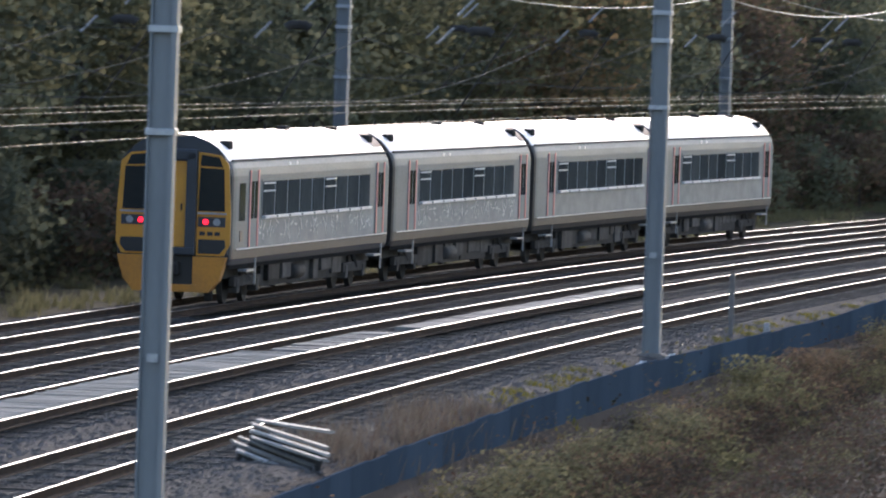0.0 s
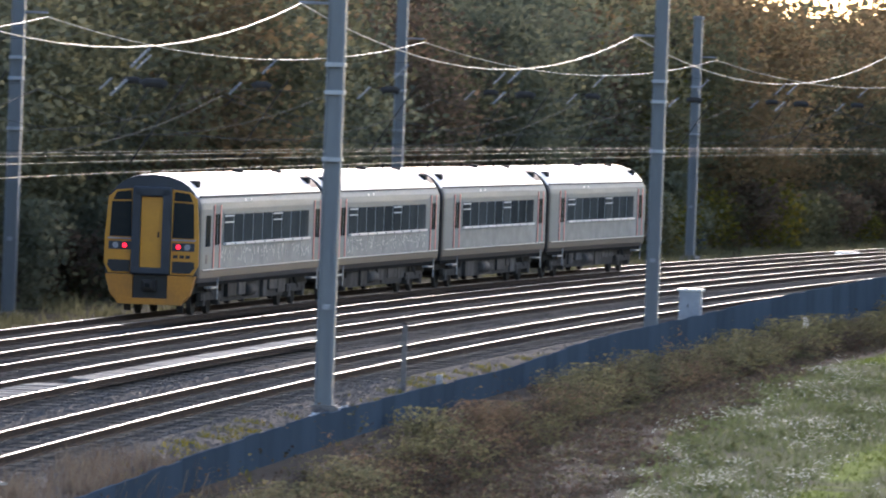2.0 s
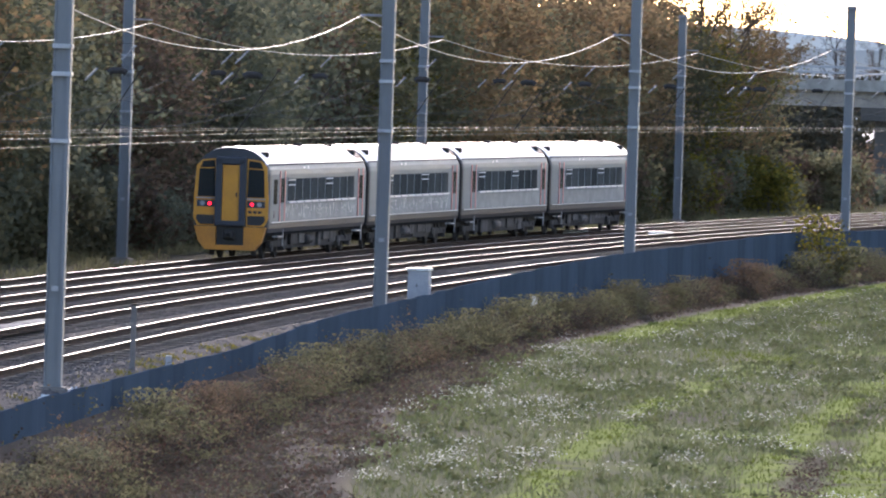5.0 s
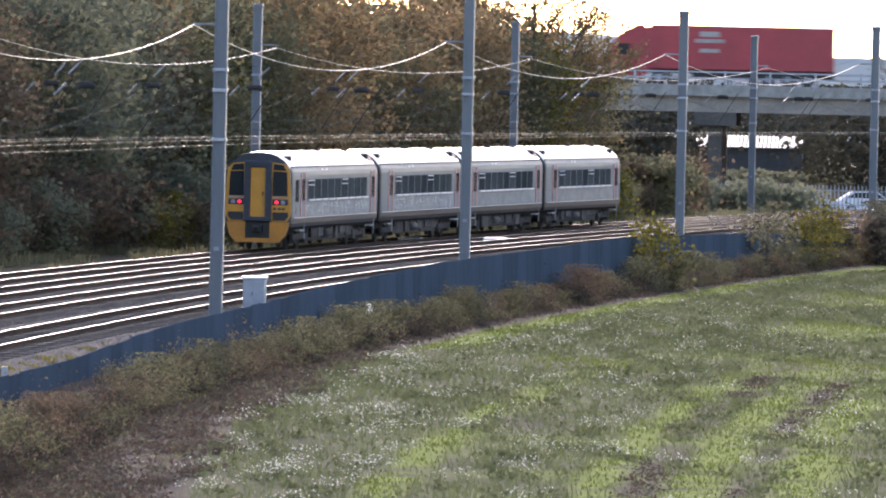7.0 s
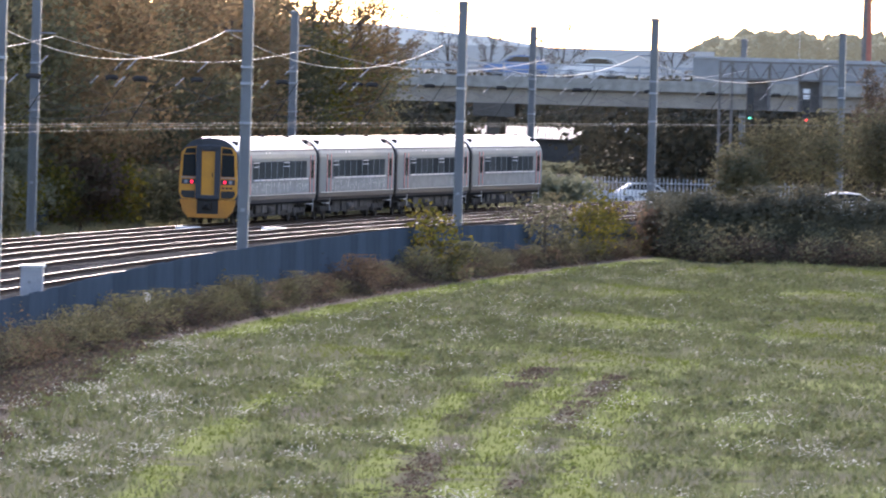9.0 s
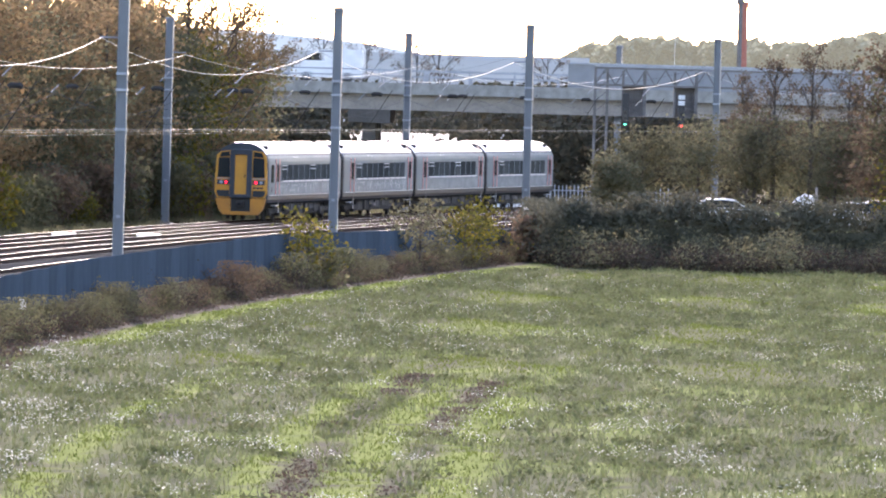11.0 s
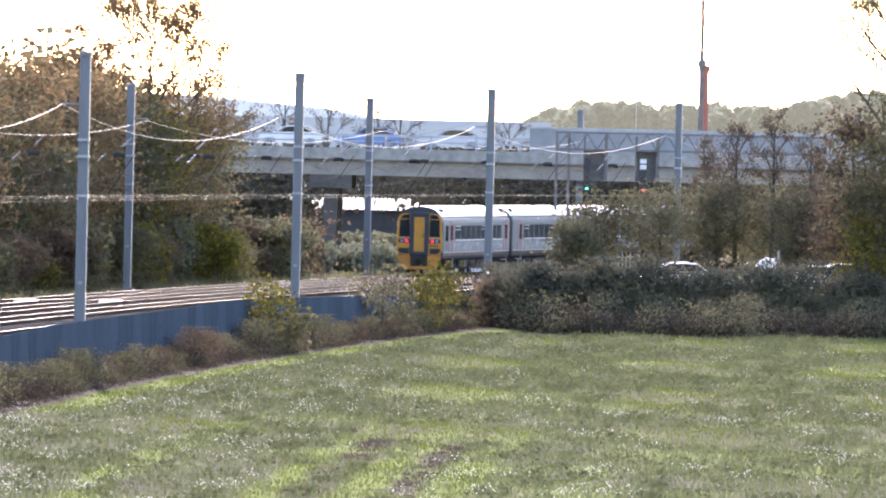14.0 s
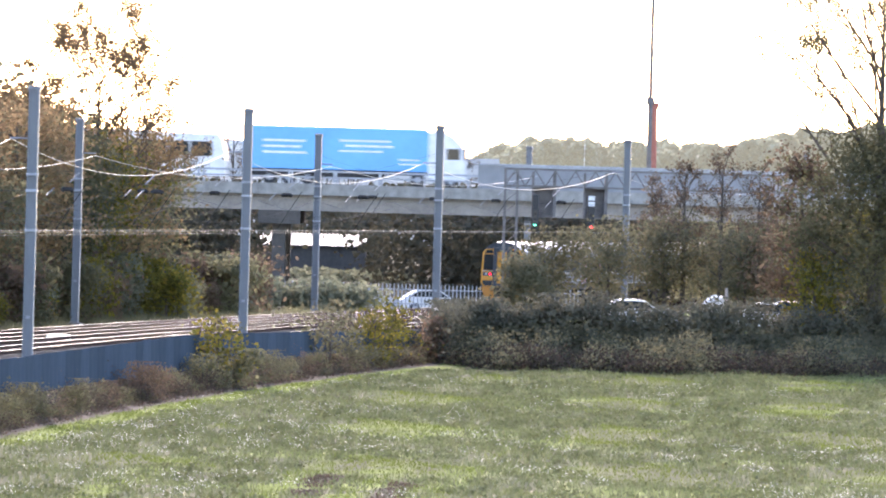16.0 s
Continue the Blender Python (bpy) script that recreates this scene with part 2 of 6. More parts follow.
M_BROWNGLASS = mat("tinted_window_glass", (0.078, 0.082, 0.078), (0.056, 0.06, 0.058), rough=0.5, scale=0.5, spread=0.3, spec=0.0)
M_RED = mat("faded_red_door_edge", (0.6, 0.2, 0.19), (0.5, 0.2, 0.19), rough=0.5)
M_WHITE = mat("white_paint", (0.76, 0.76, 0.75), (0.64, 0.64, 0.62), rough=0.4, spread=0.06)
# white paint greyed: the shade on the cabinet's faces is in the colour
M_CABINET = mat("white_paint_greyed_for_shade", (0.36, 0.37, 0.38), (0.28, 0.29, 0.3), rough=0.6, scale=2)
M_TAIL = mat("lit_tail_lamp", (1.0, 0.012, 0.03), (1.0, 0.012, 0.03), emit=1.6)
M_SIGGREEN = mat("lit_green_signal", (0.05, 1.0, 0.55), (0.05, 1.0, 0.55), emit=1.6)
M_SIGRED = mat("lit_red_signal", (1.0, 0.02, 0.03), (1.0, 0.02, 0.03), emit=2.0)
# grey-brown steel raised in tone to carry the haze over the gantry
M_GANTRY = mat("gantry_steel_lightened_for_haze", (0.19, 0.176, 0.165), (0.13, 0.12, 0.113), rough=0.75, scale=1.5, spec=0.2)
M_BLACK = mat("matt_black_plastic", (0.012, 0.012, 0.013), (0.018, 0.018, 0.018), rough=0.5)
M_LORRYRED = mat("red_trailer_side", (0.36, 0.025, 0.035), (0.28, 0.02, 0.03), rough=0.4, scale=0.4)
M_LORRYBLUE = mat("sky_blue_trailer_side", (0.13, 0.44, 0.8), (0.11, 0.38, 0.74), rough=0.4, scale=0.4)
M_CARBLUE = mat("blue_car_paint", (0.12, 0.22, 0.42), (0.1, 0.18, 0.36), rough=0.2)
M_CARGREY = mat("silver_car_paint", (0.5, 0.52, 0.54), (0.44, 0.45, 0.47), rough=0.2)
M_BARK = mat("grey_brown_bark", (0.09, 0.07, 0.055), (0.05, 0.042, 0.034), rough=0.9, scale=3, bump=0.5, bscale=12)
M_WOOD = mat("weathered_grey_timber", (0.34, 0.33, 0.305), (0.12, 0.115, 0.105), rough=0.7, scale=2.5, spread=0.45, stretch=(0.6, 6, 6))
# warehouse sheeting, lightened so the haze before it is in the colour
M_HAZEROOF = mat("sheet_roof_with_painted_haze", (0.82, 0.79, 0.74), (0.76, 0.73, 0.68), rough=0.5, scale=0.05)
M_HAZEWALL = mat("sheet_wall_with_painted_haze", (0.5, 0.49, 0.47), (0.45, 0.44, 0.43), rough=0.6, scale=0.05)
M_BRICK = mat("red_brick_chimney", (0.4, 0.14, 0.1), (0.34, 0.11, 0.08), rough=0.8, scale=1)
M_PIER = mat("dark_brown_concrete", (0.1, 0.09, 0.078), (0.07, 0.064, 0.056), rough=0.9, scale=0.5)
M_SHED = mat("corrugated_pale_roof", (0.24, 0.245, 0.245), (0.16, 0.165, 0.165), rough=0.7, metal=0.3, scale=0.5)
M_CLAD = mat("blue_grey_cladding", (0.235, 0.24, 0.245), (0.19, 0.195, 0.2), rough=0.5, scale=0.2)
L_DARK = leaf_mat("dark_evergreen_leaves", [(0.146, 0.156, 0.1), (0.16, 0.168, 0.11), (0.178, 0.18, 0.118)], 0.55)
L_OLIVE = leaf_mat("olive_leaves", [(0.134, 0.134, 0.076), (0.157, 0.152, 0.086), (0.182, 0.168, 0.094)], 0.6)
L_ORANGE = leaf_mat("orange_autumn_leaves", [(0.2, 0.137, 0.077), (0.25, 0.165, 0.088), (0.28, 0.2, 0.103), (0.17, 0.147, 0.082)], 0.6)
L_BROWN = leaf_mat("brown_autumn_leaves", [(0.145, 0.108, 0.078), (0.195, 0.132, 0.09), (0.135, 0.118, 0.072)], 0.5)
# the bridge's shade is put into this leaf colour
L_SHADE = leaf_mat("leaves_darkened_for_bridge_shade", [(0.06, 0.06, 0.042), (0.075, 0.072, 0.05), (0.088, 0.08, 0.056)], 0.25)
L_YELLOW = leaf_mat("yellow_green_leaves", [(0.1, 0.1, 0.025), (0.22, 0.19, 0.035), (0.08, 0.085, 0.025), (0.3, 0.22, 0.04)], 0.4)
# far leaves paled and faintly glowing, to paint in the haze before them
L_HAZE = leaf_mat("distant_foliage_with_haze", [(0.2, 0.21, 0.145), (0.24, 0.245, 0.17), (0.27, 0.27, 0.19)], 0.3, 0.6, 0.1)
L_SCRUB = leaf_mat("faded_scrub_leaves", [(0.145, 0.14, 0.085), (0.2, 0.185, 0.11), (0.125, 0.125, 0.075), (0.23, 0.195, 0.115)], 0.5)
L_IVY = leaf_mat("glossy_ivy", [(0.1, 0.105, 0.075), (0.135, 0.135, 0.095), (0.17, 0.165, 0.12)], 0.45, 0.7)
L_BRUSH = leaf_mat("dead_brush", [(0.1, 0.08, 0.066), (0.085, 0.078, 0.055), (0.12, 0.098, 0.08), (0.115, 0.068, 0.054), (0.075, 0.074, 0.05)], 0.35)
L_WEED = leaf_mat("field_weeds", [(0.115, 0.135, 0.058), (0.15, 0.17, 0.075), (0.13, 0.138, 0.07), (0.19, 0.2, 0.11)], 0.4)
L_LUSH = leaf_mat("young_crop_grass", [(0.15, 0.185, 0.04), (0.18, 0.22, 0.05), (0.13, 0.155, 0.04)], 0.4)
L_SEED = leaf_mat("pale_seed_heads", [(0.42, 0.42, 0.37), (0.54, 0.54, 0.48), (0.34, 0.35, 0.28)], 0.5)
L_STRAW = leaf_mat("straw_grass", [(0.16, 0.13, 0.1), (0.22, 0.185, 0.145), (0.13, 0.085, 0.065)], 0.4)

# ---- helpers for shapes ----
rng = np.random.default_rng(7)


def link_mesh(name, verts, faces, material, parent=None, label="", smooth=False):
    me = bpy.data.meshes.new(name)
    me.from_pydata([tuple(v) for v in verts] if not isinstance(verts, np.ndarray) else verts.tolist(), [], faces if isinstance(faces, list) else faces.tolist())
    for m in (material if isinstance(material, (list, tuple)) else [material]):
        me.materials.append(m)
    if smooth:
        me.polygons.foreach_set("use_smooth", [True] * len(me.polygons))
    ob = new(name, me)
    if parent:
        ob.parent = parent
    if label:
        ob["label"] = label
    return ob


def part(name, bm, material, parent=None, label="", smooth=False):
    me = bpy.data.meshes.new(name)
    bm.normal_update()
    bm.to_mesh(me)
    bm.free()
    me.materials.append(material)
    if smooth:
        me.polygons.foreach_set("use_smooth", [True] * len(me.polygons))
    ob = new(name, me)
    if parent:
        ob.parent = parent
    if label:
        ob["label"] = label
    return ob


def thing(name, label, category, m=None, group="", kind=""):
    ob = new(name)
    if m is not None:
        ob.matrix_world = m
    return tagged(ob, label, category, group, kind)


def add_box(bm, x0, x1, y0, y1, z0, z1, bevel=0.0):
    vs = [bm.verts.new((x, y, z)) for x in (x0, x1) for y in (y0, y1) for z in (z0, z1)]
    fs = [bm.faces.new([vs[i] for i in f]) for f in ((0, 1, 3, 2), (4, 6, 7, 5), (0, 4, 5, 1), (2, 3, 7, 6), (0, 2, 6, 4), (1, 5, 7, 3))]
    if bevel:
        bmesh.ops.bevel(bm, geom=list({e for f in fs for e in f.edges}), offset=bevel, segments=2, affect="EDGES", profile=0.6)
    return bm


def boxes(*bs, bevel=0.0):
    bm = bmesh.new()
    for b in bs:
        add_box(bm, *b, bevel=bevel)
    return bm


def add_tube(bm, pts, r0, r1=None, sides=6):
    """A tapered tube along points."""
    r1 = r0 if r1 is None else r1
    pts = [Vector(p) for p in pts]
    rings = []
    for i, p in enumerate(pts):
        d = (pts[min(i + 1, len(pts) - 1)] - pts[max(i - 1, 0)]).normalized()
        a = d.orthogonal().normalized()
        b = d.cross(a)
        r = r0 + (r1 - r0) * i / max(1, len(pts) - 1)
        rings.append([bm.verts.new(p + (a * math.cos(k * 2 * math.pi / sides) + b * math.sin(k * 2 * math.pi / sides)) * r) for k in range(sides)])
    for i in range(len(rings) - 1):
        for k in range(sides):
            bm.faces.new((rings[i][k], rings[i][(k + 1) % sides], rings[i + 1][(k + 1) % sides], rings[i + 1][k]))
    bm.faces.new(list(reversed(rings[0])))
    bm.faces.new(rings[-1])
    return bm


def ribbed(a, b, r0, r1, n):
    """An insulator: one turned piece with n ribs between two points."""
    a, b = Vector(a), Vector(b)
    d = (b - a).normalized()
    u = d.orthogonal().normalized()
    w = d.cross(u)
    bm, rings = bmesh.new(), []
    for i in range(2 * n + 1):
        p, r = a.lerp(b, i / (2 * n)), r1 if i % 2 else r0
        rings.append([bm.verts.new(p + (u * math.cos(k * math.pi / 4) + w * math.sin(k * math.pi / 4)) * r) for k in range(8)])
    for p, q in zip(rings[:-1], rings[1:]):
        for k in range(8):
            bm.faces.new((p[k], p[(k + 1) % 8], q[(k + 1) % 8], q[k]))
    return bm


def tube(pts, r0, r1=None, sides=6):
    return add_tube(bmesh.new(), pts, r0, r1, sides)


def add_prism(bm, outline, y0, y1):
    """A solid with the outline (x, z) between two y."""
    a = [bm.verts.new((x, y0, z)) for x, z in outline]
    b = [bm.verts.new((x, y1, z)) for x, z in outline]
    bm.faces.new(a)
    bm.faces.new(list(reversed(b)))
    for i in range(len(a)):
        j = (i + 1) % len(a)
        bm.faces.new((a[j], a[i], b[i], b[j]))
    bmesh.ops.recalc_face_normals(bm, faces=bm.faces)
    return bm


def ribbon(name, s0, s1, outline, material, step=4.0, parent=None, closed=True, label=""):
    """A bar with the section outline (o, z) swept along the line."""
    n, k = max(1, int(round((s1 - s0) / step))), len(outline)
    v, f = [], []
    for i in range(n + 1):
        s = s0 + (s1 - s0) * i / n
        v += [at(s, o, z) for o, z in outline]
    for i in range(n):
        for j in range(k if closed else k - 1):
            jj = (j + 1) % k
            f.append((i * k + j, (i + 1) * k + j, (i + 1) * k + jj, i * k + jj))
    return link_mesh(name, v, f, material, parent, label)


def cards(centres, size, flat=0.0, aspect=1.6, rnd=None):
    """Small leaf-shaped quads at the centres, turned at random. flat: how far they lie level."""
    r = rnd or rng
    n = len(centres)
    d = r.normal(size=(n, 3))
    d[:, 2] *= 1 - flat
    d /= np.linalg.norm(d, axis=1)[:, None]
    e = np.cross(d, r.normal(size=(n, 3)))
    e /= np.linalg.norm(e, axis=1)[:, None]
    sz = size * r.uniform(0.6, 1.35, (n, 1))
    a, b = d * sz * aspect / 2, e * sz / 2
    nrm = np.cross(d, e) * sz * 0.18
    v = np.stack([centres - a, centres - b + nrm, centres + a, centres + b + nrm], 1).reshape(-1, 3)
    return v, np.arange(4 * n).reshape(n, 4)


def soft_leaves(name, v, f, leaf, parent, outward):
    """Leaf cards as one mesh, shaded as soft clumps: each card faces outward and takes part of its clump's normal."""
    q = v.reshape(-1, 4, 3)
    nrm = np.cross(q[:, 2] - q[:, 0], q[:, 3] - q[:, 1])
    nrm /= np.linalg.norm(nrm, axis=1)[:, None] + 1e-9
    outward = outward / (np.linalg.norm(outward, axis=1)[:, None] + 1e-9)
    back = (nrm * outward).sum(1) < 0
    q[back] = q[back][:, [0, 3, 2, 1]]
    nrm[back] *= -1
    soft = outward + 0.3 * nrm
    soft /= np.linalg.norm(soft, axis=1)[:, None] + 1e-9
    ob = link_mesh(name, q.reshape(-1, 3), f, leaf, parent, smooth=True)
    ob.data.normals_split_custom_set_from_vertices(np.repeat(soft, 4, axis=0).tolist())
    return ob


def blades(base, h, w, lean=0.35, rnd=None):
    """Upright tapering blades of grass, one quad each."""
    r = rnd or rng
    n = len(base)
    ang = r.uniform(0, 2 * math.pi, n)
    side = np.stack([np.cos(ang), np.sin(ang), 0 * ang], 1) * (w * r.uniform(0.6, 1.3, n))[:, None]
    hh = h * r.uniform(0.5, 1.25, n)
    tip = base + np.stack([r.normal(0, lean, n) * hh, r.normal(0, lean, n) * hh, hh], 1)
    v = np.stack([base - side, base + side, tip + side * 0.25, tip - side * 0.25], 1).reshape(-1, 3)
    return v, np.arange(4 * n).reshape(n, 4)


def plan_points(s, o, z):
    """Places along the line for arrays of s, o, z."""
    i = np.floor(s / STEP).astype(int)
    f = s / STEP - i
    tab = np.array([LINE[k] for k in range(-2000, 2001)])
    a, b = tab[i + 2000], tab[i + 2001]
    h = LH + LK * s + LK2 * s * s / 2
    return np.stack([a[:, 0] + (b[:, 0] - a[:, 0]) * f + o * np.cos(h), a[:, 1] + (b[:, 1] - a[:, 1]) * f + o * np.sin(h), z], 1)


# ---- the ground ----
def smooth_step(x, a, b):
    t = np.clip((x - a) / (b - a), 0, 1)
    return t * t * (3 - 2 * t)


def ground_z(s, o):
    s, o = np.asarray(s, float), np.asarray(o, float)
    z = -0.5 + 0.2 * smooth_step(o, -3.6, -2.4)                      # lineside earth, then the ballast
    z = z - 0.25 * smooth_step(o, 12.2, 13.5) - (0.95 + 0.45 * smooth_step(-s, -10, 50)) * smooth_step(o, 13.3, 14.6)   # shoulder and drop behind the fence
    park = smooth_step(s - np.interp(o, [15, 18, 21, 26, 31, 38, 46, 80], [243, 230, 227.5, 229.5, 233.5, 240, 248, 280]), 0, 7) * smooth_step(o, 13.5, 15)
    z = z + 1.7 * park
    z = z + 0.06 * np.sin(s * 0.31 + o * 0.7) * smooth_step(o, 15, 18) * (1 - park)
    z = z + 0.9 * smooth_step(-o, 14, 40)
    return z


def field_edge(s):
    """How far from the line the field's green begins."""
    return np.interp(s, [-110, -80, -60, -40, -20, 0, 20, 45, 60, 230], [27.0, 25.5, 22.6, 20.4, 18.9, 18.0, 17.4, 16.4, 16.0, 15.8])


def build_ground():
    ss = np.concatenate([[-900, -600, -400, -300], np.arange(-240, 420, 3.0), [440, 480, 540, 620, 720, 840, 960]])
    oo = np.concatenate([[-3000, -1500, -700, -300, -150, -80, -50, -40, -30, -22, -16, -12, -9, -7, -5], np.arange(-4, 16, 0.5), np.arange(16, 60, 2.0), [70, 90, 130, 200, 300, 500, 900, 1800, 3000]])
    S, O = np.meshgrid(ss, oo, indexing="ij")
    v = plan_points(S.ravel(), O.ravel(), ground_z(S, O).ravel())
    n, k = len(ss), len(oo)
    f = [(i * k + j, (i + 1) * k + j, (i + 1) * k + j + 1, i * k + j + 1) for i in range(n - 1) for j in range(k - 1)]
    f = [tuple(reversed(q)) for q in f]
    # one skirt to the horizon, below and beyond the last rows
    b = len(v)
    v = np.concatenate([v, [(-4800, -3000, -2.7), (4800, -3000, -2.7), (4800, 4900, -2.7), (-4800, 4900, -2.7)]])
    f.append((b, b + 1, b + 2, b + 3))
    S, O = np.append(S.ravel(), [500] * 4), np.append(O.ravel(), [60] * 4)
    ob = link_mesh("ground", v, f, M_GROUND, smooth=True)
    uv = ob.data.uv_layers.new(name="UVMap")
    idx = np.empty(len(ob.data.loops), int)
    ob.data.loops.foreach_get("vertex_index", idx)
    uv.data.foreach_set("uv", np.stack([S.ravel()[idx], O.ravel()[idx]], 1).ravel())
    uv2 = ob.data.uv_layers.new(name="field")
    uv2.data.foreach_set("uv", np.stack([S.ravel()[idx], (O - field_edge(S)).ravel()[idx]], 1).ravel())
    tagged(ob, "field, weed strip and grey ballast bed as one sheet of ground", "ground", kind="structure")
    return ob


build_ground()

# ---- tracks ----
TRACKS = (0.0, 3.15, 6.45, 10.4)
RAIL = [(-0.07, -0.16), (-0.07, -0.145), (-0.012, -0.12), (-0.012, -0.045), (-0.036, -0.035), (-0.036, -0.004), (0.036, -0.004), (0.036, -0.035), (0.012, -0.045), (0.012, -0.12), (0.07, -0.145), (0.07, -0.16)]


def build_track(c):
    root = thing("railway_track", "polished steel rails on sleepers in dark grey ballast", "railway track", group="four parallel tracks")
    for g in (-0.7525, 0.7525):
        r = ribbon("rail", -170, 760, [(c + g + o, z) for o, z in RAIL], M_RAILSIDE, 3.0, root)
        ribbon("rail_head", -170, 760, [(c + g + x, z) for x, z in ((-0.029, -0.008), (-0.027, -0.004), (-0.02, -0.0015), (-0.01, -0.0005), (0, 0), (0.01, -0.0005), (0.02, -0.0015), (0.027, -0.004), (0.029, -0.008))], M_RAILTOP, 3.0, r, False, "bright worn running surface").data.polygons.foreach_set("use_smooth", [True] * (8 * 310))
    v, f = [], []
    for i, s in enumerate(np.arange(-130, 420, 0.65)):
        m = frame_at(s, c, -0.262 - 0.008 * (i % 3))
        b = len(v)
        for x in (-1.25, 1.25):
            for y in (-0.13, 0.13):
                for z in (-0.15, 0.0):
                    v.append(m @ Vector((x, y, z)))
        f += [tuple(b + k for k in q) for q in ((0, 1, 3, 2), (4, 6, 7, 5), (0, 4, 5, 1), (2, 3, 7, 6), (1, 5, 7, 3))]
    tagged(link_mesh("sleeper_bed", v, f, M_SLEEPER, root), "row of dusty concrete sleepers", kind="stuff")
    return root


for c in TRACKS:
    build_track(c)


def build_boards():
    """Ribbed pale crossing boards between the rails of one track."""
    root = thing("track_walkway", "pale ribbed walkway boards laid between the rails", "walkway")
    for s0, s1, step, w, x0, x1, m in ((-92, -36, 0.32, 0.2, -0.6, 0.6, M_BOARD), (-34, -22, 1.3, 0.8, -0.3, 0.5, M_GREYBOARD), (-18, 22, 1.6, 1.5, -0.05, 0.58, M_GREYBOARD)):
        s = s0
        first = None
        while s < s1:
            if first is None:
                first = part("board", boxes((x0, x1, -w / 2, w / 2, -0.11, 0.0), bevel=0.012), m, root)
                ob = first
            else:
                ob = new("board", first.data)
                ob.parent = root
            ob.matrix_local = frame_at(s, TRACKS[2], -0.03 + rng.uniform(-0.012, 0.012)) @ pose(0, 0, 0, 0, rng.uniform(-0.8, 0.8), 0)
            s += step


build_boards()


def build_stones():
    n = 52000
    s = rng.uniform(-118, 120, n)
    s = np.where(rng.random(n) < 0.6, rng.uniform(-118, 0, n), s)
    o = rng.uniform(-2.6, 13.2, n)
    p = plan_points(s, o, ground_z(s, o) + 0.02)
    r = rng.uniform(0.025, 0.055, n)
    octa = np.array([(1, 0, 0), (-1, 0, 0), (0, 1, 0), (0, -1, 0), (0, 0, 0.8), (0, 0, -0.8)], float)
    v = p[:, None, :] + octa[None] * r[:, None, None] * rng.uniform(0.6, 1.3, (n, 6, 1))
    tri = np.array([(0, 2, 4), (2, 1, 4), (1, 3, 4), (3, 0, 4)])
    f = (np.arange(n) * 6)[:, None, None] + tri[None]
    tagged(link_mesh("ballast_stones", v.reshape(-1, 3), f.reshape(-1, 3), M_STONE), "loose angular grey ballast stones between and beside the rails", "ballast", kind="stuff")


build_stones()

# ---- lineside fence ----
FENCE_TOP = [(-130, -0.4), (-82, -0.32), (-63, -0.23), (-37, -0.1), (-16, -0.14), (6, -0.16), (24, 0.12), (51, 0.24), (67, 0.39), (99, 0.6), (134, 0.63), (155, 0.72), (195, 0.4), (205, 0.33), (215, 0.17), (245, -0.1)]


def fence_top(s):
    return float(np.interp(s, [a for a, _ in FENCE_TOP], [b for _, b in FENCE_TOP]))


def build_fence():
    root = tagged(new("fence"), "faded blue panel fence with dark stains beside the railway", "fence", kind="")
    pm = None
    s, w = -128.0, 2.44
    while s < 243:
        z = fence_top(s)
        if pm is None:
            bm = boxes((-0.025, 0.025, 0.002, w - 0.002, -2.2, 0.0), bevel=0.004)
            ob = part("panel", bm, M_FENCE, root)
            post = part("post", boxes((-0.1, -0.03, -0.04, 0.04, -2.3, -0.04), bevel=0.006), M_FENCE, root)
            pm, qm = ob.data, post.data
        else:
            ob, post = new("panel", pm), new("post", qm)
            ob.parent = post.parent = root
        ob.matrix_local = frame_at(s, 13.6, z + rng.uniform(-0.02, 0.02)) @ pose(0, 0, 0, math.degrees((fence_top(s + w) - fence_top(s)) / w), rng.uniform(-0.3, 0.3), 0)
        post.matrix_local = frame_at(s, 13.6, z + rng.uniform(-0.05, 0.03))
        s += w


build_fence()

# ---- masts and overhead wires ----
NEAR = (-91, -22, 48, 116, 184, 251, 321, 391)
FAR = (-97, -27.5, 42, 111, 178, 246.5, 318, 387)


def h_column(z0, z1, a=0.19, b=0.17, t=0.025):
    """One H-shaped section, upright."""
    ring = [(-a, -b), (-a + t, -b), (-a + t, -0.06), (a - 3 * t, -0.06), (a - 3 * t, -b), (a, -b), (a, b), (a - t, b), (a - t, 0.0), (-a + t, 0.0), (-a + t, b), (-a, b)]
    bm = bmesh.new()
    lo, hi = [bm.verts.new((x, y, z0)) for x, y in ring], [bm.verts.new((x, y, z1)) for x, y in ring]
    for i in range(12):
        j = (i + 1) % 12
        bm.faces.new((lo[i], lo[j], hi[j], hi[i]))
    bm.faces.new(hi)
    bmesh.ops.recalc_face_normals(bm, faces=bm.faces)
    return bm


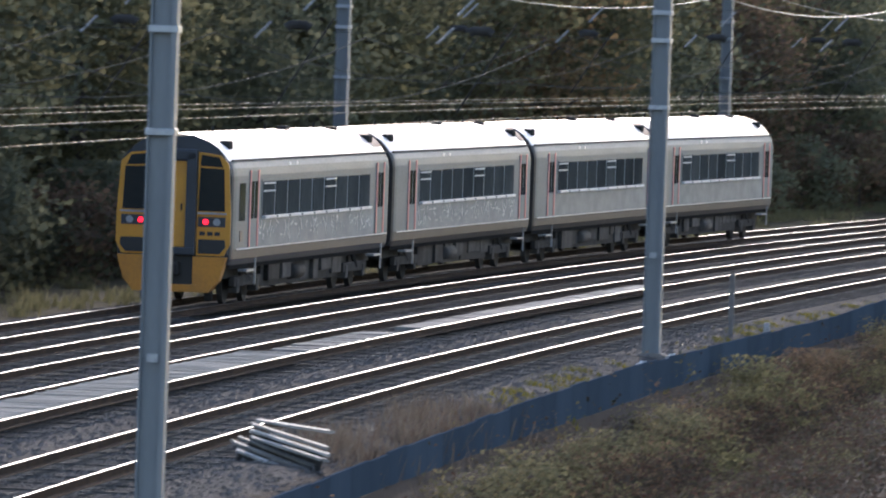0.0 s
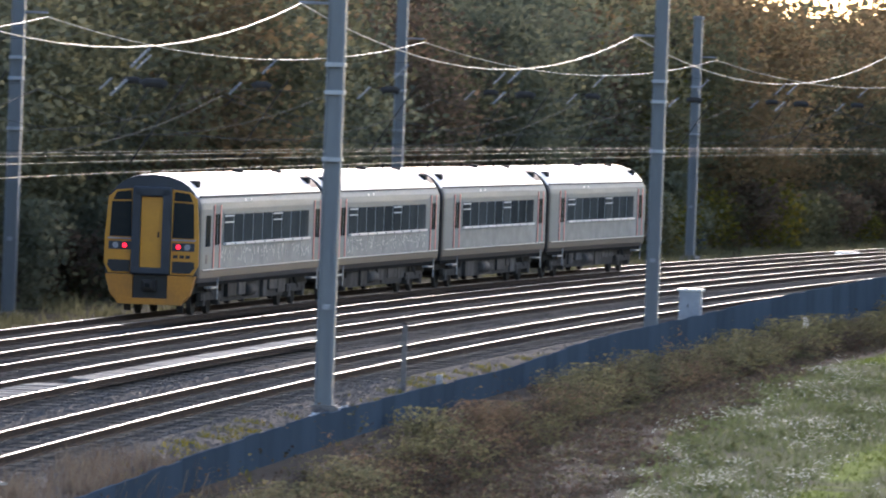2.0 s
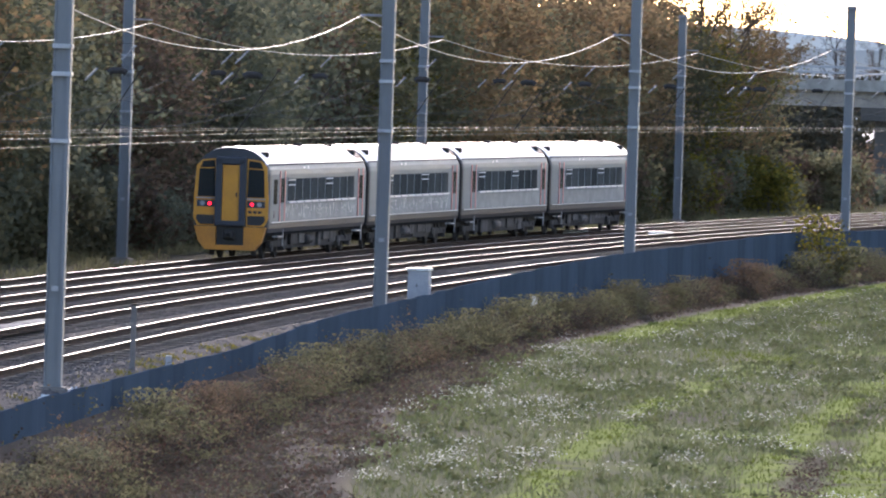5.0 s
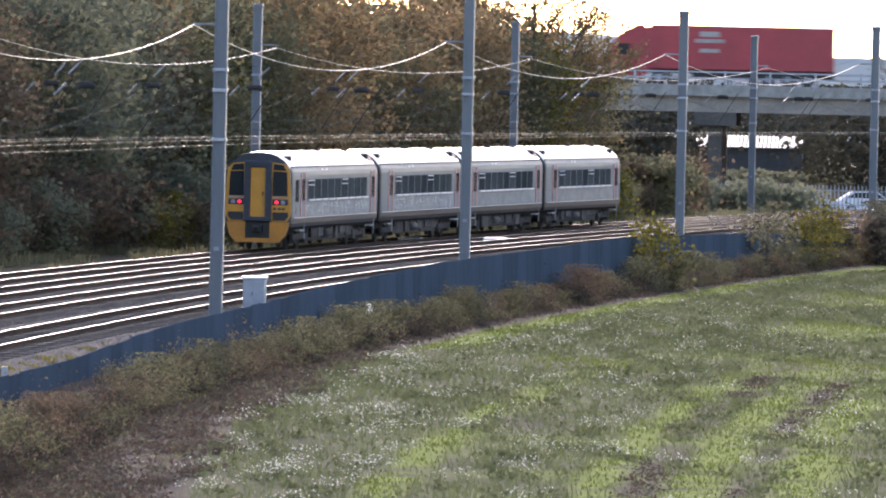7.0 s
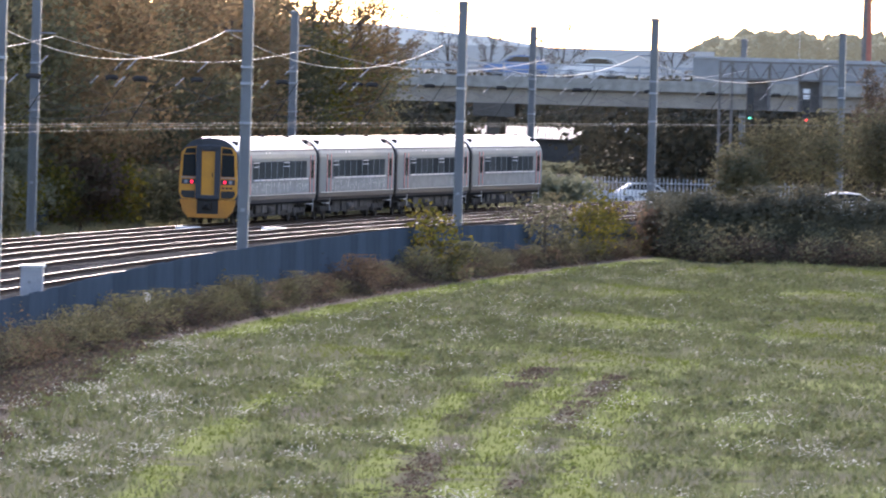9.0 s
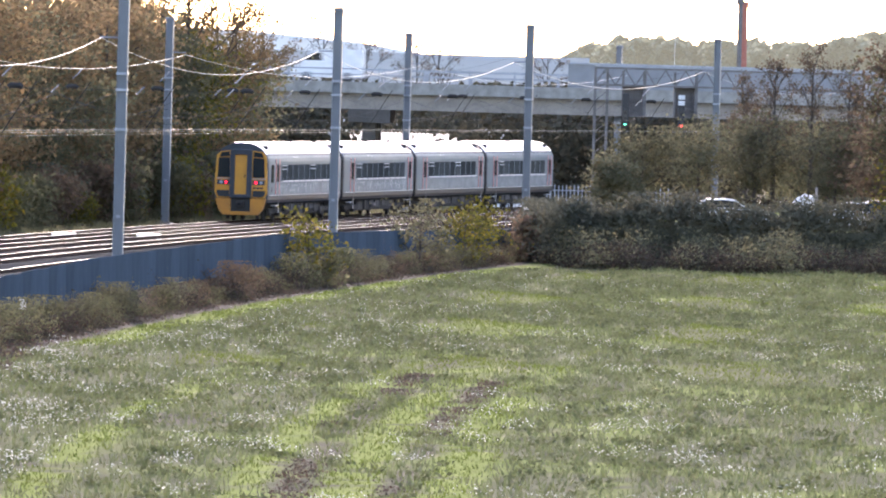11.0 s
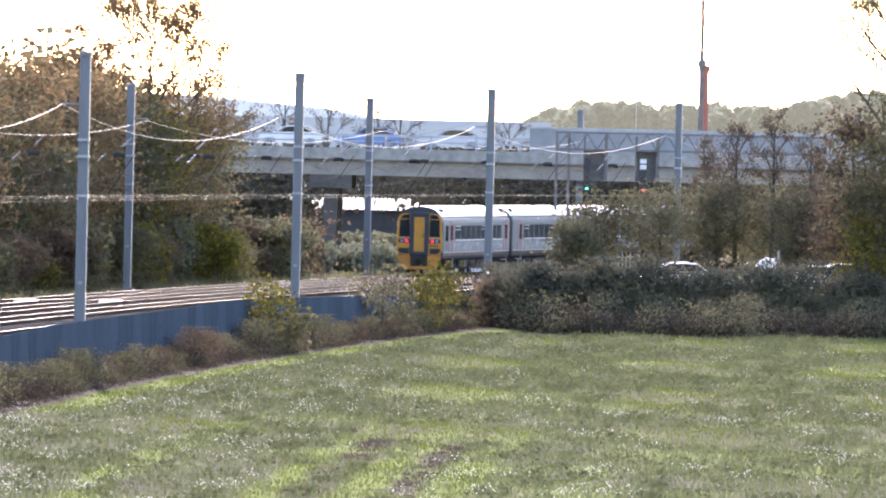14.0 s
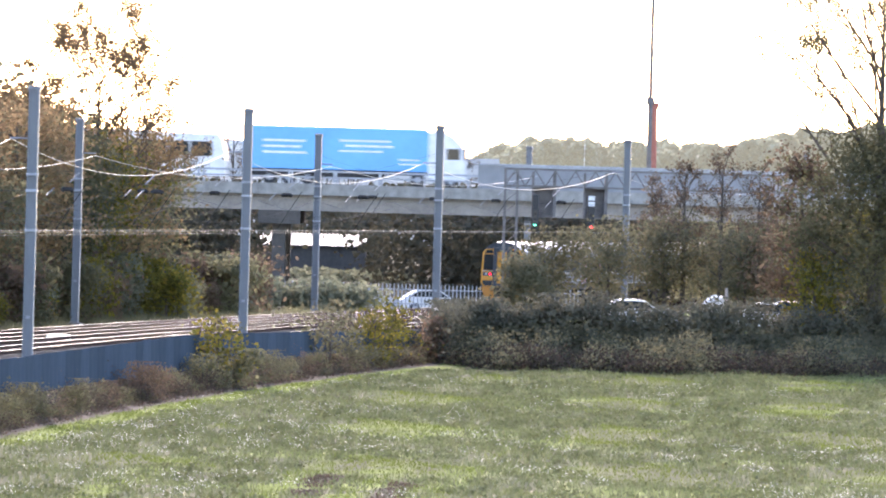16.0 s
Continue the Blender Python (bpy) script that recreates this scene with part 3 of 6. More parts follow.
def build_mast(s, o, top, arm, label):
    """A steel column of H section with a cap, bands, a foot and a short arm that holds the feeder cable."""
    root = thing("overhead_line_mast", label, "mast", frame_at(s, o, 0), group="masts beside the tracks")
    part("column", h_column(-0.9, top), M_MAST, root)
    part("cap", boxes((-0.23, 0.23, -0.2, 0.2, top, top + 0.09), (-0.2, 0.2, -0.18, 0.18, top + 0.09, top + 0.16), bevel=0.02), M_MAST, root)
    for z in (5.0, 6.45, 7.05):
        part("band", boxes((-0.215, 0.215, -0.195, 0.195, z, z + 0.1), bevel=0.01), M_STEEL, root)
    part("foot", boxes((-0.36, 0.36, -0.36, 0.36, -0.95, -0.3), (-0.28, 0.28, -0.26, 0.26, -0.3, -0.26), bevel=0.02), M_CONCRETE, root)
    d = -1 if arm < 0 else 1
    part("cable_arm", tube([(0.19 * d, 0, 8.42), (0.85 * d, 0, 8.42)], 0.035), M_STEEL, root)
    part("notice_plate", boxes((-0.08, 0.08, -0.2, -0.185, 1.8, 1.92)), M_STEEL, root, "small grey plate")
    return root


near_m = [build_mast(s, 12.5, 10.2, -1, "tall blue-grey steel mast behind the blue fence") for s in NEAR]
far_m = [build_mast(s, -5.5, 10.05, 1, "tall blue-grey steel mast at the foot of the trees") for s in FAR]


def sagging(a, b, sag, n=14):
    a, b = Vector(a), Vector(b)
    return [a.lerp(b, i / n) - Vector((0, 0, 4 * sag * (i / n) * (1 - i / n))) for i in range(n + 1)]


def build_feeder(stations, o, z, sag, label):
    pts = []
    for a, b in zip(stations[:-1], stations[1:]):
        pts += sagging(at(a, o, z), at(b, o, z), sag)[:-1]
    pts.append(at(stations[-1], o, z))
    tagged(part("feeder_cable", tube(pts, 0.0135, sides=5), M_CABLE), label, "cable", "feeder cables")


build_feeder(NEAR, 11.68, 8.4, 1.2, "thick bright feeder cable sagging from mast to mast")
build_feeder(FAR, -4.65, 8.3, 0.92, "bright feeder cable sagging between the masts below the trees")


def build_line_wires(c, zc):
    root = thing("overhead_line", "contact wire and sagging catenary wire above one track", "overhead wire", group="overhead wires")
    sup = [(a + b) / 2 for a, b in zip(NEAR, FAR)]
    con, cat = [], []
    for i, s in enumerate(np.arange(-125, 400, 7.0)):
        con.append(at(s, c + 0.15 * math.sin(s * 0.045), zc))
    for a, b in zip(sup[:-1], sup[1:]):
        cat += sagging(at(a, c, 6.35), at(b, c, 6.35), 1.15, 12)[:-1]
    part("contact_wire", tube(con, 0.0085, sides=4), M_WIRE, root)
    part("catenary_wire", tube(cat, 0.009, sides=4), M_THIN, root)
    for a, b in zip(sup[:-1], sup[1:]):
        for k in range(1, 8):
            f = k / 8
            s = a + (b - a) * f
            part("dropper", tube([at(s, c, zc), at(s, c, 6.35 - 4.6 * f * (1 - f))], 0.003, sides=3), M_THIN, root)


for c, z in zip(TRACKS, (4.62, 4.7, 4.74, 4.78)):
    build_line_wires(c, z)


def build_headspan(sn, sf):
    """Cross wires between a pair of masts, with insulators and registration arms over each track."""
    root = thing("headspan", "cross wires with ribbed insulators strung between two masts", "headspan", group="headspans")

    def p(o, z):
        f = (o + 5.5) / 18.0
        return at(sf + (sn - sf) * f, o, z)
    part("head_wire", tube([p(-5.3 + 17.6 * i / 16, 7.3 + 1.6 * (2 * i / 16 - 1) ** 2) for i in range(17)], 0.007, sides=4), M_THIN, root)
    part("upper_cross_wire", tube([p(-5.3, 6.5), p(3.5, 6.42), p(12.3, 6.5)], 0.006, sides=4), M_THIN, root)
    part("lower_cross_wire", tube([p(-5.3, 5.05), p(3.5, 4.98), p(12.3, 5.05)], 0.007, sides=4), M_THIN, root)
    for o in (-2.0, 1.5, 5.2, 8.4):
        bm = ribbed(p(o - 0.2, 6.88), p(o + 0.2, 7.32), 0.018, 0.04, 7)
        part("insulator", bm, M_CERAMIC, root, "pale ribbed insulator")
    for o in (-2.3, 1.3, 4.9, 8.7):
        bm = ribbed(p(o - 0.9, 6.26), p(o - 0.56, 6.62), 0.02, 0.043, 6)
        part("insulator", bm, M_CERAMIC, root, "pale ribbed insulator")
        q = p(o, 6.5)
        part("pulley", tube([q + Vector((-0.26, 0, 0)), q + Vector((-0.16, 0, 0.07)), q + Vector((0.16, 0, 0.07)), q + Vector((0.26, 0, 0))], 0.1, 0.1, 8), M_DARK, root, "dark pulley block")
        part("registration_arm", tube([p(o + 0.75, 6.75), p(o + 0.1, 5.7), p(o - 0.45, 4.8)], 0.02, sides=5), M_DARK, root)


for a, b in zip(NEAR, FAR):
    build_headspan(a, b)

# ---- the train ----
LEN = 22.5
SIDE = [(1.3, 0.98), (1.355, 1.12), (1.37, 1.34), (1.37, 3.02), (1.34, 3.2), (1.26, 3.36)]
TOP = [(1.26, 3.36), (1.17, 3.5), (1.0, 3.68), (0.75, 3.84), (0.42, 3.95), (0.0, 3.99)]
M_ARC = [(-x, z) for x, z in reversed(TOP[:-1])]


def loft(sections, closed=True):
    """Skin through outlines of equal length [(y, [(x, z)])]."""
    bm = bmesh.new()
    rows = [[bm.verts.new((x, y, z)) for x, z in o] for y, o in sections]
    k = len(rows[0])
    for a, b in zip(rows[:-1], rows[1:]):
        for i in range(k if closed else k - 1):
            j = (i + 1) % k
            bm.faces.new((a[i], a[j], b[j], b[i]))
    if closed:
        bm.faces.new(list(reversed(rows[0])))
        bm.faces.new(rows[-1])
    bmesh.ops.recalc_face_normals(bm, faces=bm.faces)
    return bm


def scaled(outline, f, z0=1.6):
    return [(x * f, z0 + (z - z0) * (0.5 + f / 2)) for x, z in outline]


def pane(x, y0, y1, z0, z1):
    d = 1 if x > 0 else -1
    return boxes((min(x, x + 0.012 * d), max(x, x + 0.012 * d), y0, y1, z0, z1))


def wheelset(root, y):
    w = part("wheelset", tube([(-0.8, y, 0.42), (0.8, y, 0.42)], 0.08, sides=8), M_DARK, root)
    for x in (-0.75, 0.75):
        bm = tube([(x - 0.065, y, 0.42), (x + 0.065, y, 0.42)], 0.42, sides=20)
        part("wheel", bm, M_DARK, w)
    for x in (-1.02, 1.02):
        part("axle_box", boxes((x - 0.12, x + 0.12, y - 0.17, y + 0.17, 0.27, 0.6), bevel=0.03), M_UNDER, w)


def build_car(rear_cab, front_cab, seed):
    r = random.Random(seed)
    root = thing("railcar", "silver-grey diesel railcar with white roof and red door edges", "train car", group="cars of the train")
    if rear_cab:
        tagged(root, "rear railcar with yellow cab end and two lit red tail lamps")
    shell = SIDE[:-1] + TOP + M_ARC + [(-x, z) for x, z in reversed(SIDE[:-1])]
    ys = [(0.0, 0.965), (0.1, 0.99), (0.28, 1.0), (LEN - 0.28, 1.0), (LEN - 0.1, 0.99), (LEN, 0.965)]
    inner = [(x * 0.99, z - 0.015) for x, z in shell]
    # other cars' ends are blackened: the gap's shade is in their colour
    part("body_shell", loft([(y, scaled(inner, f)) for y, f in ys]), M_SLATE if rear_cab else M_BLACK, root, "" if rear_cab else "car end blackened for the shade of the gap")
    # skin of the two sides and the roof
    for sgn in (1, -1):
        side = part("body_side", loft([(y, [(sgn * x * f, z) for x, z in SIDE[2:]]) for y, f in ((0.16, 0.985), (0.34, 1), (LEN - 0.34, 1), (LEN - 0.16, 0.985))], False), M_SIDE, root, smooth=False)
        part("lower_panel", boxes((1.372 * sgn if sgn > 0 else -1.382, 1.382 if sgn > 0 else -1.372, 3.3, 20.0, 1.36, 1.98)), M_LOWER, side, "grey lower side with pale worn marks")
        if seed < 2:
            for k in range(90):
                y = r.uniform(3.4, 19.6)
                z = r.uniform(1.5, 1.9)
                w, h = r.uniform(0.08, 0.42), r.uniform(0.02, 0.06)
                bm = boxes((-0.002, 0.002, -w / 2, w / 2, -h / 2, h / 2))
                m = pose(1.385 * sgn, y, z, r.uniform(-70, 70), 0, 0)
                bmesh.ops.transform(bm, matrix=m, verts=bm.verts)
                part("worn_mark", bm, M_SCUFF, side, "pale worn scuff mark")
        part("sole_bar", loft([(y, [(sgn * x, z) for x, z in ((1.36, 1.33), (1.3, 1.0), (1.2, 0.86))]) for y in (0.4, LEN - 0.4)], False), M_SKIRT, side)
        # white paint puts the trim's glint into its colour
        part("body_edge_trim", boxes((min(1.37 * sgn, 1.395 * sgn), max(1.37 * sgn, 1.395 * sgn), 0.45, LEN - 0.45, 1.315, 1.34)), M_WHITE, side, "thin edge along the lower side, its glint painted white")
        part("gutter", boxes((min(1.25 * sgn, 1.3 * sgn), max(1.25 * sgn, 1.3 * sgn), 0.2, LEN - 0.2, 3.36, 3.4)), M_UNDER, side)
        # windows
        n, y0, y1 = 9, 3.75, 19.35
        pitch = (y1 - y0) / n
        part("window_band", pane(1.371 * sgn, y0 - 0.12, y1 + 0.02, 2.0, 2.92), M_SIDE, side, "grey band round the windows")
        for k in range(n):
            a = y0 + k * pitch
            w = part("window", pane(1.386 * sgn, a + 0.03, a + pitch - 0.2, 2.06, 2.86), M_BROWNGLASS, root)
            # ledge in white paint, standing in for the light it reflects
            part("window_sill", boxes((min(1.386 * sgn, 1.47 * sgn), max(1.386 * sgn, 1.47 * sgn), a + 0.03, a + pitch - 0.2, 1.99, 2.06), bevel=0.012), M_WHITE, w, "window ledge with its glint painted white")
            if k in (0, 5):
                for z in (2.8, 2.62):
                    part("hopper_rail", boxes((min(1.398 * sgn, 1.42 * sgn), max(1.398 * sgn, 1.42 * sgn), a + 0.03, a + pitch - 0.17, z, z + 0.035)), M_WHITE, w)
        for yd in (2.0, 20.25):
            door = part("door", pane(1.371 * sgn, yd, yd + 1.25, 1.36, 3.12), M_SIDE, root)
            for e in (0.0, 1.07):
                part("door_edge", pane(1.384 * sgn, yd + e, yd + e + 0.18, 1.36, 3.14), M_RED, door, "faded red door edge")
            for e in (0.2, 0.7):
                part("door_window", pane(1.386 * sgn, yd + e, yd + e + 0.34, 2.02, 2.88), M_GLASS, door)
            part("door_step", boxes((min(1.15 * sgn, 1.36 * sgn), max(1.15 * sgn, 1.36 * sgn), yd + 0.1, yd + 1.15, 0.78, 0.83), (min(1.3 * sgn, 1.34 * sgn), max(1.3 * sgn, 1.34 * sgn), yd + 1.35, yd + 1.4, 0.45, 1.15)), M_STEEL, door, "pale footstep and hanging pipe")
        if rear_cab:
            part("cab_side_window", pane(1.372 * sgn, 0.75, 1.5, 1.98, 2.85), M_GLASS, side)
            part("grab_hole", pane(1.372 * sgn, 0.9, 1.25, 1.5, 1.75), M_SLATE, side)
        for y in (7.6, 8.6):
            part("side_lamp", pane(1.32 * sgn, y, y + 0.18, 3.18, 3.28), M_WHITE, side, "small pale lamp")
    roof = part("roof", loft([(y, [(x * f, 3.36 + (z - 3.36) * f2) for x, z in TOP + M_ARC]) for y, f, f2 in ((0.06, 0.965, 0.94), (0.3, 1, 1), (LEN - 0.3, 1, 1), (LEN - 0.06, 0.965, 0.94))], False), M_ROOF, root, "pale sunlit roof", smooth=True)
    for y, x in ((1.1, 0.95), (21.0, 0.95), (19.2, 0.35), (13.0, 0.2)):
        part("roof_vent", boxes((x - 0.13, x + 0.13, y - 0.24, y + 0.24, 3.62 + (0.95 - x) * 0.34, 3.82 + (0.95 - x) * 0.34), bevel=0.05), M_DARK, roof, "dark roof vent")
    for y in (4.0, 11.0, 18.0):
        part("roof_aerial", tube([(0.1, y, 3.97), (0.1, y, 4.12)], 0.03, sides=6), M_DARK, roof)
    if seed < 3:
        part("rust_patch", loft([(y, [(x, z + 0.022) for x, z in TOP[1:5]]) for y in (LEN - 1.1 - 0.5 * (seed != 1), LEN - 0.3)], False), M_RUST, roof, "rust-stained end of the roof")
    # underframe
    for yb in (3.6, 18.9):
        bog = part("bogie", boxes((-1.12, -0.98, yb - 1.75, yb + 1.75, 0.42, 0.66), (0.98, 1.12, yb - 1.75, yb + 1.75, 0.42, 0.66), (-1.0, 1.0, yb - 0.3, yb + 0.3, 0.4, 0.8), bevel=0.03), M_DARK, root)
        for d in (-1.3, 1.3):
            wheelset(root, yb + d)
        for x in (-1.1, 1.1):
            part("damper", tube([(x, yb - 0.5, 0.95), (x, yb + 0.2, 0.55)], 0.06, sides=6), M_UNDER, bog)
    y = 6.1
    while y < 16.6:
        w, h = r.uniform(0.7, 1.9), r.uniform(0.35, 0.62)
        part("equipment_box", boxes((-1.18, 1.18 - r.uniform(0, 0.15), y, y + w, 0.95 - h, 0.98), bevel=0.03), M_UNDER, root)
        y += w + r.uniform(0.12, 0.4)
    part("exhaust_tank", tube([(1.0, 9.4, 0.62), (1.0, 11.2, 0.62)], 0.2, sides=12), M_UNDER, root, "grimy cylindrical tank", True)
    # dark filler added under the floor to close the light gaps
    part("underfloor_fill", boxes((-0.95, 0.95, 0.5, LEN - 0.5, 0.62, 0.99), (-1.05, 1.05, 5.7, 16.8, 0.34, 0.99)), M_DARK, root)
    for yy, d in ((0.0, -1), (LEN, 1)):
        if not (rear_cab and d < 0):
            part("gangway", boxes((-0.62, 0.62, min(yy, yy + 0.36 * d), max(yy, yy + 0.36 * d), 1.1, 3.3), bevel=0.05), M_BLACK, root, "black rubber corridor connection")
    if rear_cab:
        build_cab(root)
    return root


def build_cab(root):
    """The yellow tail end, looking along -y."""
    arch = [(1.3, 2.98), (1.31, 3.2), (1.22, 3.34)] + TOP[1:] + M_ARC + [(-1.31, 3.2), (-1.3, 2.98)]
    cab = part("cab_end", add_prism(bmesh.new(), [(1.28, 1.2), (1.3, 2.2)] + [(x * 0.985, z - 0.02) for x, z in arch[0:]] + [(-1.3, 2.2), (-1.28, 1.2)], -0.1, 0.0), M_SLATE, root, "slate-grey arched cab end")
    for sg in (1, -1):
        def q(*pts):
            return [(sg * x, z) for x, z in pts]
        side = part("yellow_panel", add_prism(bmesh.new(), q((0.55, 1.18), (1.2, 1.18), (1.34, 1.45), (1.335, 2.2), (1.26, 3.3), (1.05, 3.5), (0.55, 3.56)), -0.14, -0.1), M_YELLOW, root, "yellow warning panel round the windscreen")
        part("windscreen", add_prism(bmesh.new(), q((0.58, 2.2), (1.2, 2.2), (1.16, 3.18), (0.6, 3.2)), -0.165, -0.14), M_GLASS, side, "dark windscreen")
        part("upper_screen", add_prism(bmesh.new(), q((0.6, 3.24), (1.13, 3.22), (1.03, 3.45), (0.62, 3.5)), -0.16, -0.14), M_GLASS, side)
        part("screen_ledge", add_prism(bmesh.new(), q((0.56, 2.13), (1.24, 2.13), (1.24, 2.17), (0.56, 2.17)), -0.2, -0.14), M_STEEL, side, "pale ledge under the windscreen")
        part("lamp_panel", add_prism(bmesh.new(), q((0.58, 1.84), (1.22, 1.84), (1.22, 2.07), (0.58, 2.07)), -0.16, -0.14), M_SLATE, side)
        t = part("tail_lamp", tube([(sg * 0.76, -0.2, 1.955), (sg * 0.76, -0.14, 1.955)], 0.06, sides=16), M_TAIL, side, "lit red tail lamp")
        part("head_lamp", tube([(sg * 1.02, -0.18, 1.955), (sg * 1.02, -0.14, 1.955)], 0.085, sides=16), M_STEEL, side)
        part("side_duct", add_prism(bmesh.new(), q((0.6, 1.22), (1.1, 1.22), (1.24, 1.38), (1.22, 1.55), (0.6, 1.55)), -0.16, -0.14), M_BLACK, side, "black bumper recess")
        part("apron", add_prism(bmesh.new(), q((0.5, 0.36), (0.9, 0.36), (1.12, 0.6), (1.28, 1.15), (0.5, 1.15)), -0.24, 0.1), M_ORANGE, cab, "grimy yellow apron")
        part("corridor_post", add_prism(bmesh.new(), q((0.31, 1.2), (0.55, 1.2), (0.55, 3.5), (0.31, 3.55)), -0.34, -0.1), M_SLATE, cab, "slate-blue post beside the corridor door")
        part("rail_guard", add_prism(bmesh.new(), q((0.66, 0.12), (0.84, 0.12), (0.84, 0.4), (0.66, 0.4)), 0.5, 0.6), M_DARK, cab)
    part("apron_bar", add_prism(bmesh.new(), [(-0.9, 0.33), (0.9, 0.33), (0.98, 0.5), (-0.98, 0.5)], -0.26, -0.1), M_ORANGE, cab, "grimy yellow lower bar")
    for x in (0.62, 0.8, 0.97):
        part("number_bar", boxes((x, x + 0.13, -0.148, -0.14, 1.64, 1.73)), M_BLACK, cab, "dark number bar")
    part("corridor_head", boxes((-0.55, 0.55, -0.34, -0.1, 3.34, 3.62), bevel=0.05), M_SLATE, cab)
    d = part("corridor_door", boxes((-0.31, 0.31, -0.24, -0.1, 1.36, 3.34), bevel=0.015), M_YELLOW, root, "yellow corridor door")
    part("door_handle", boxes((0.18, 0.22, -0.28, -0.24, 2.2, 2.36)), M_DARK, d)
    part("lower_frame", boxes((-0.55, 0.55, -0.36, -0.1, 1.18, 1.36), bevel=0.03), M_SLATE, cab)
    part("coupler_recess", boxes((-0.5, 0.5, -0.1, 0.05, 0.45, 1.18)), M_BLACK, cab)
    c = part("coupler", boxes((-0.2, 0.2, -0.5, -0.1, 0.72, 1.02), (-0.13, 0.13, -0.62, -0.5, 0.78, 0.98), bevel=0.03), M_DARK, root)
    part("coupler_face", boxes((-0.07, 0.07, -0.64, -0.62, 0.82, 0.92)), M_UNDER, c)


CARS = [build_car(k == 0, False, k) for k in range(4)]

# ---- the road bridge ----
BR = math.radians(-7.5)
BX, BD = Vector((math.cos(BR), math.sin(BR), 0)), Vector((-math.sin(BR), math.cos(BR), 0))


def bridge_pose(x, d, z=0.0, turn=0.0):
    p = BX * x + BD * d
    return pose(p.x, p.y, z, 0, 0, -7.5 + turn)


def build_bridge():
    root = thing("road_bridge", "grey concrete road bridge over the railway with steel parapet rails", "bridge", bridge_pose(0, 600))
    part("deck", boxes((-480, 480, 0.3, 27.7, 6.9, 7.2), bevel=0.0), M_CONCRETE, root)
    for y in (0.6, 7, 14, 21, 26.8):
        part("girder", boxes((-480, 480, y, y + 0.6, 5.5, 6.9)), M_CONCRETE, root)
    bm = bmesh.new()
    add_box(bm, -480, 480, 0, 0.32, 6.55, 7.3)
    part("edge_beam", bm, M_BOARD, root, "pale concrete edge beam")
    part("far_edge_beam", boxes((-480, 480, 27.7, 28.0, 6.55, 7.3)), M_BOARD, root)
    part("carriageway", boxes((-480, 480, 0.8, 27.2, 7.2, 7.26)), mat("asphalt", (0.06, 0.06, 0.06), (0.045, 0.045, 0.045), rough=0.85, scale=0.5), root, "grey asphalt carriageway")
    for yy, nm in ((0.15, "parapet"), (13.8, "central_barrier"), (27.85, "far_parapet")):
        par = part(nm, boxes((-70, 3.6 if yy < 1 else 70, yy - 0.05, yy + 0.05, 8.1, 8.2), (-70, 3.6 if yy < 1 else 70, yy - 0.04, yy + 0.04, 7.72, 7.8)), M_STEEL, root, "steel rails on posts")
        first = None
        for k in range(-23, 1 if yy < 1 else 24):
            if first is None:
                first = part("post", boxes((-0.07, 0.07, yy - 0.06, yy + 0.06, 7.26, 8.24)), M_STEEL, par)
                ob = first
            else:
                ob = new("post", first.data)
                ob.parent = par
            ob.location.x = k * 3.0
    pan, first = part("panel_rail", boxes((3.6, 60, -0.12, 0.42, 8.86, 8.98)), M_STEEL, root), None
    for k in range(18):
        if first is None:
            first = part("parapet_panel", boxes((0.02, 2.98, 0.02, 0.1, 7.3, 8.86), (-0.06, 0.06, -0.08, 0.02, 7.3, 8.9)), M_CLAD, pan, "grey solid parapet panel")
            ob = first
        else:
            ob = new("parapet_panel", first.data)
            ob.parent = pan
        ob.location.x = 3.6 + 3 * k
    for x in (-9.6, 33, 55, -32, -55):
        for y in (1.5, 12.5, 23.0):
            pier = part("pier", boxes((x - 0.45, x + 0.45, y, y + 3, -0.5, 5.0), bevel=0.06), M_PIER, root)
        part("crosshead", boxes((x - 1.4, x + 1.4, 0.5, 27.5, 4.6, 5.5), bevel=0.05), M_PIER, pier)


build_bridge()


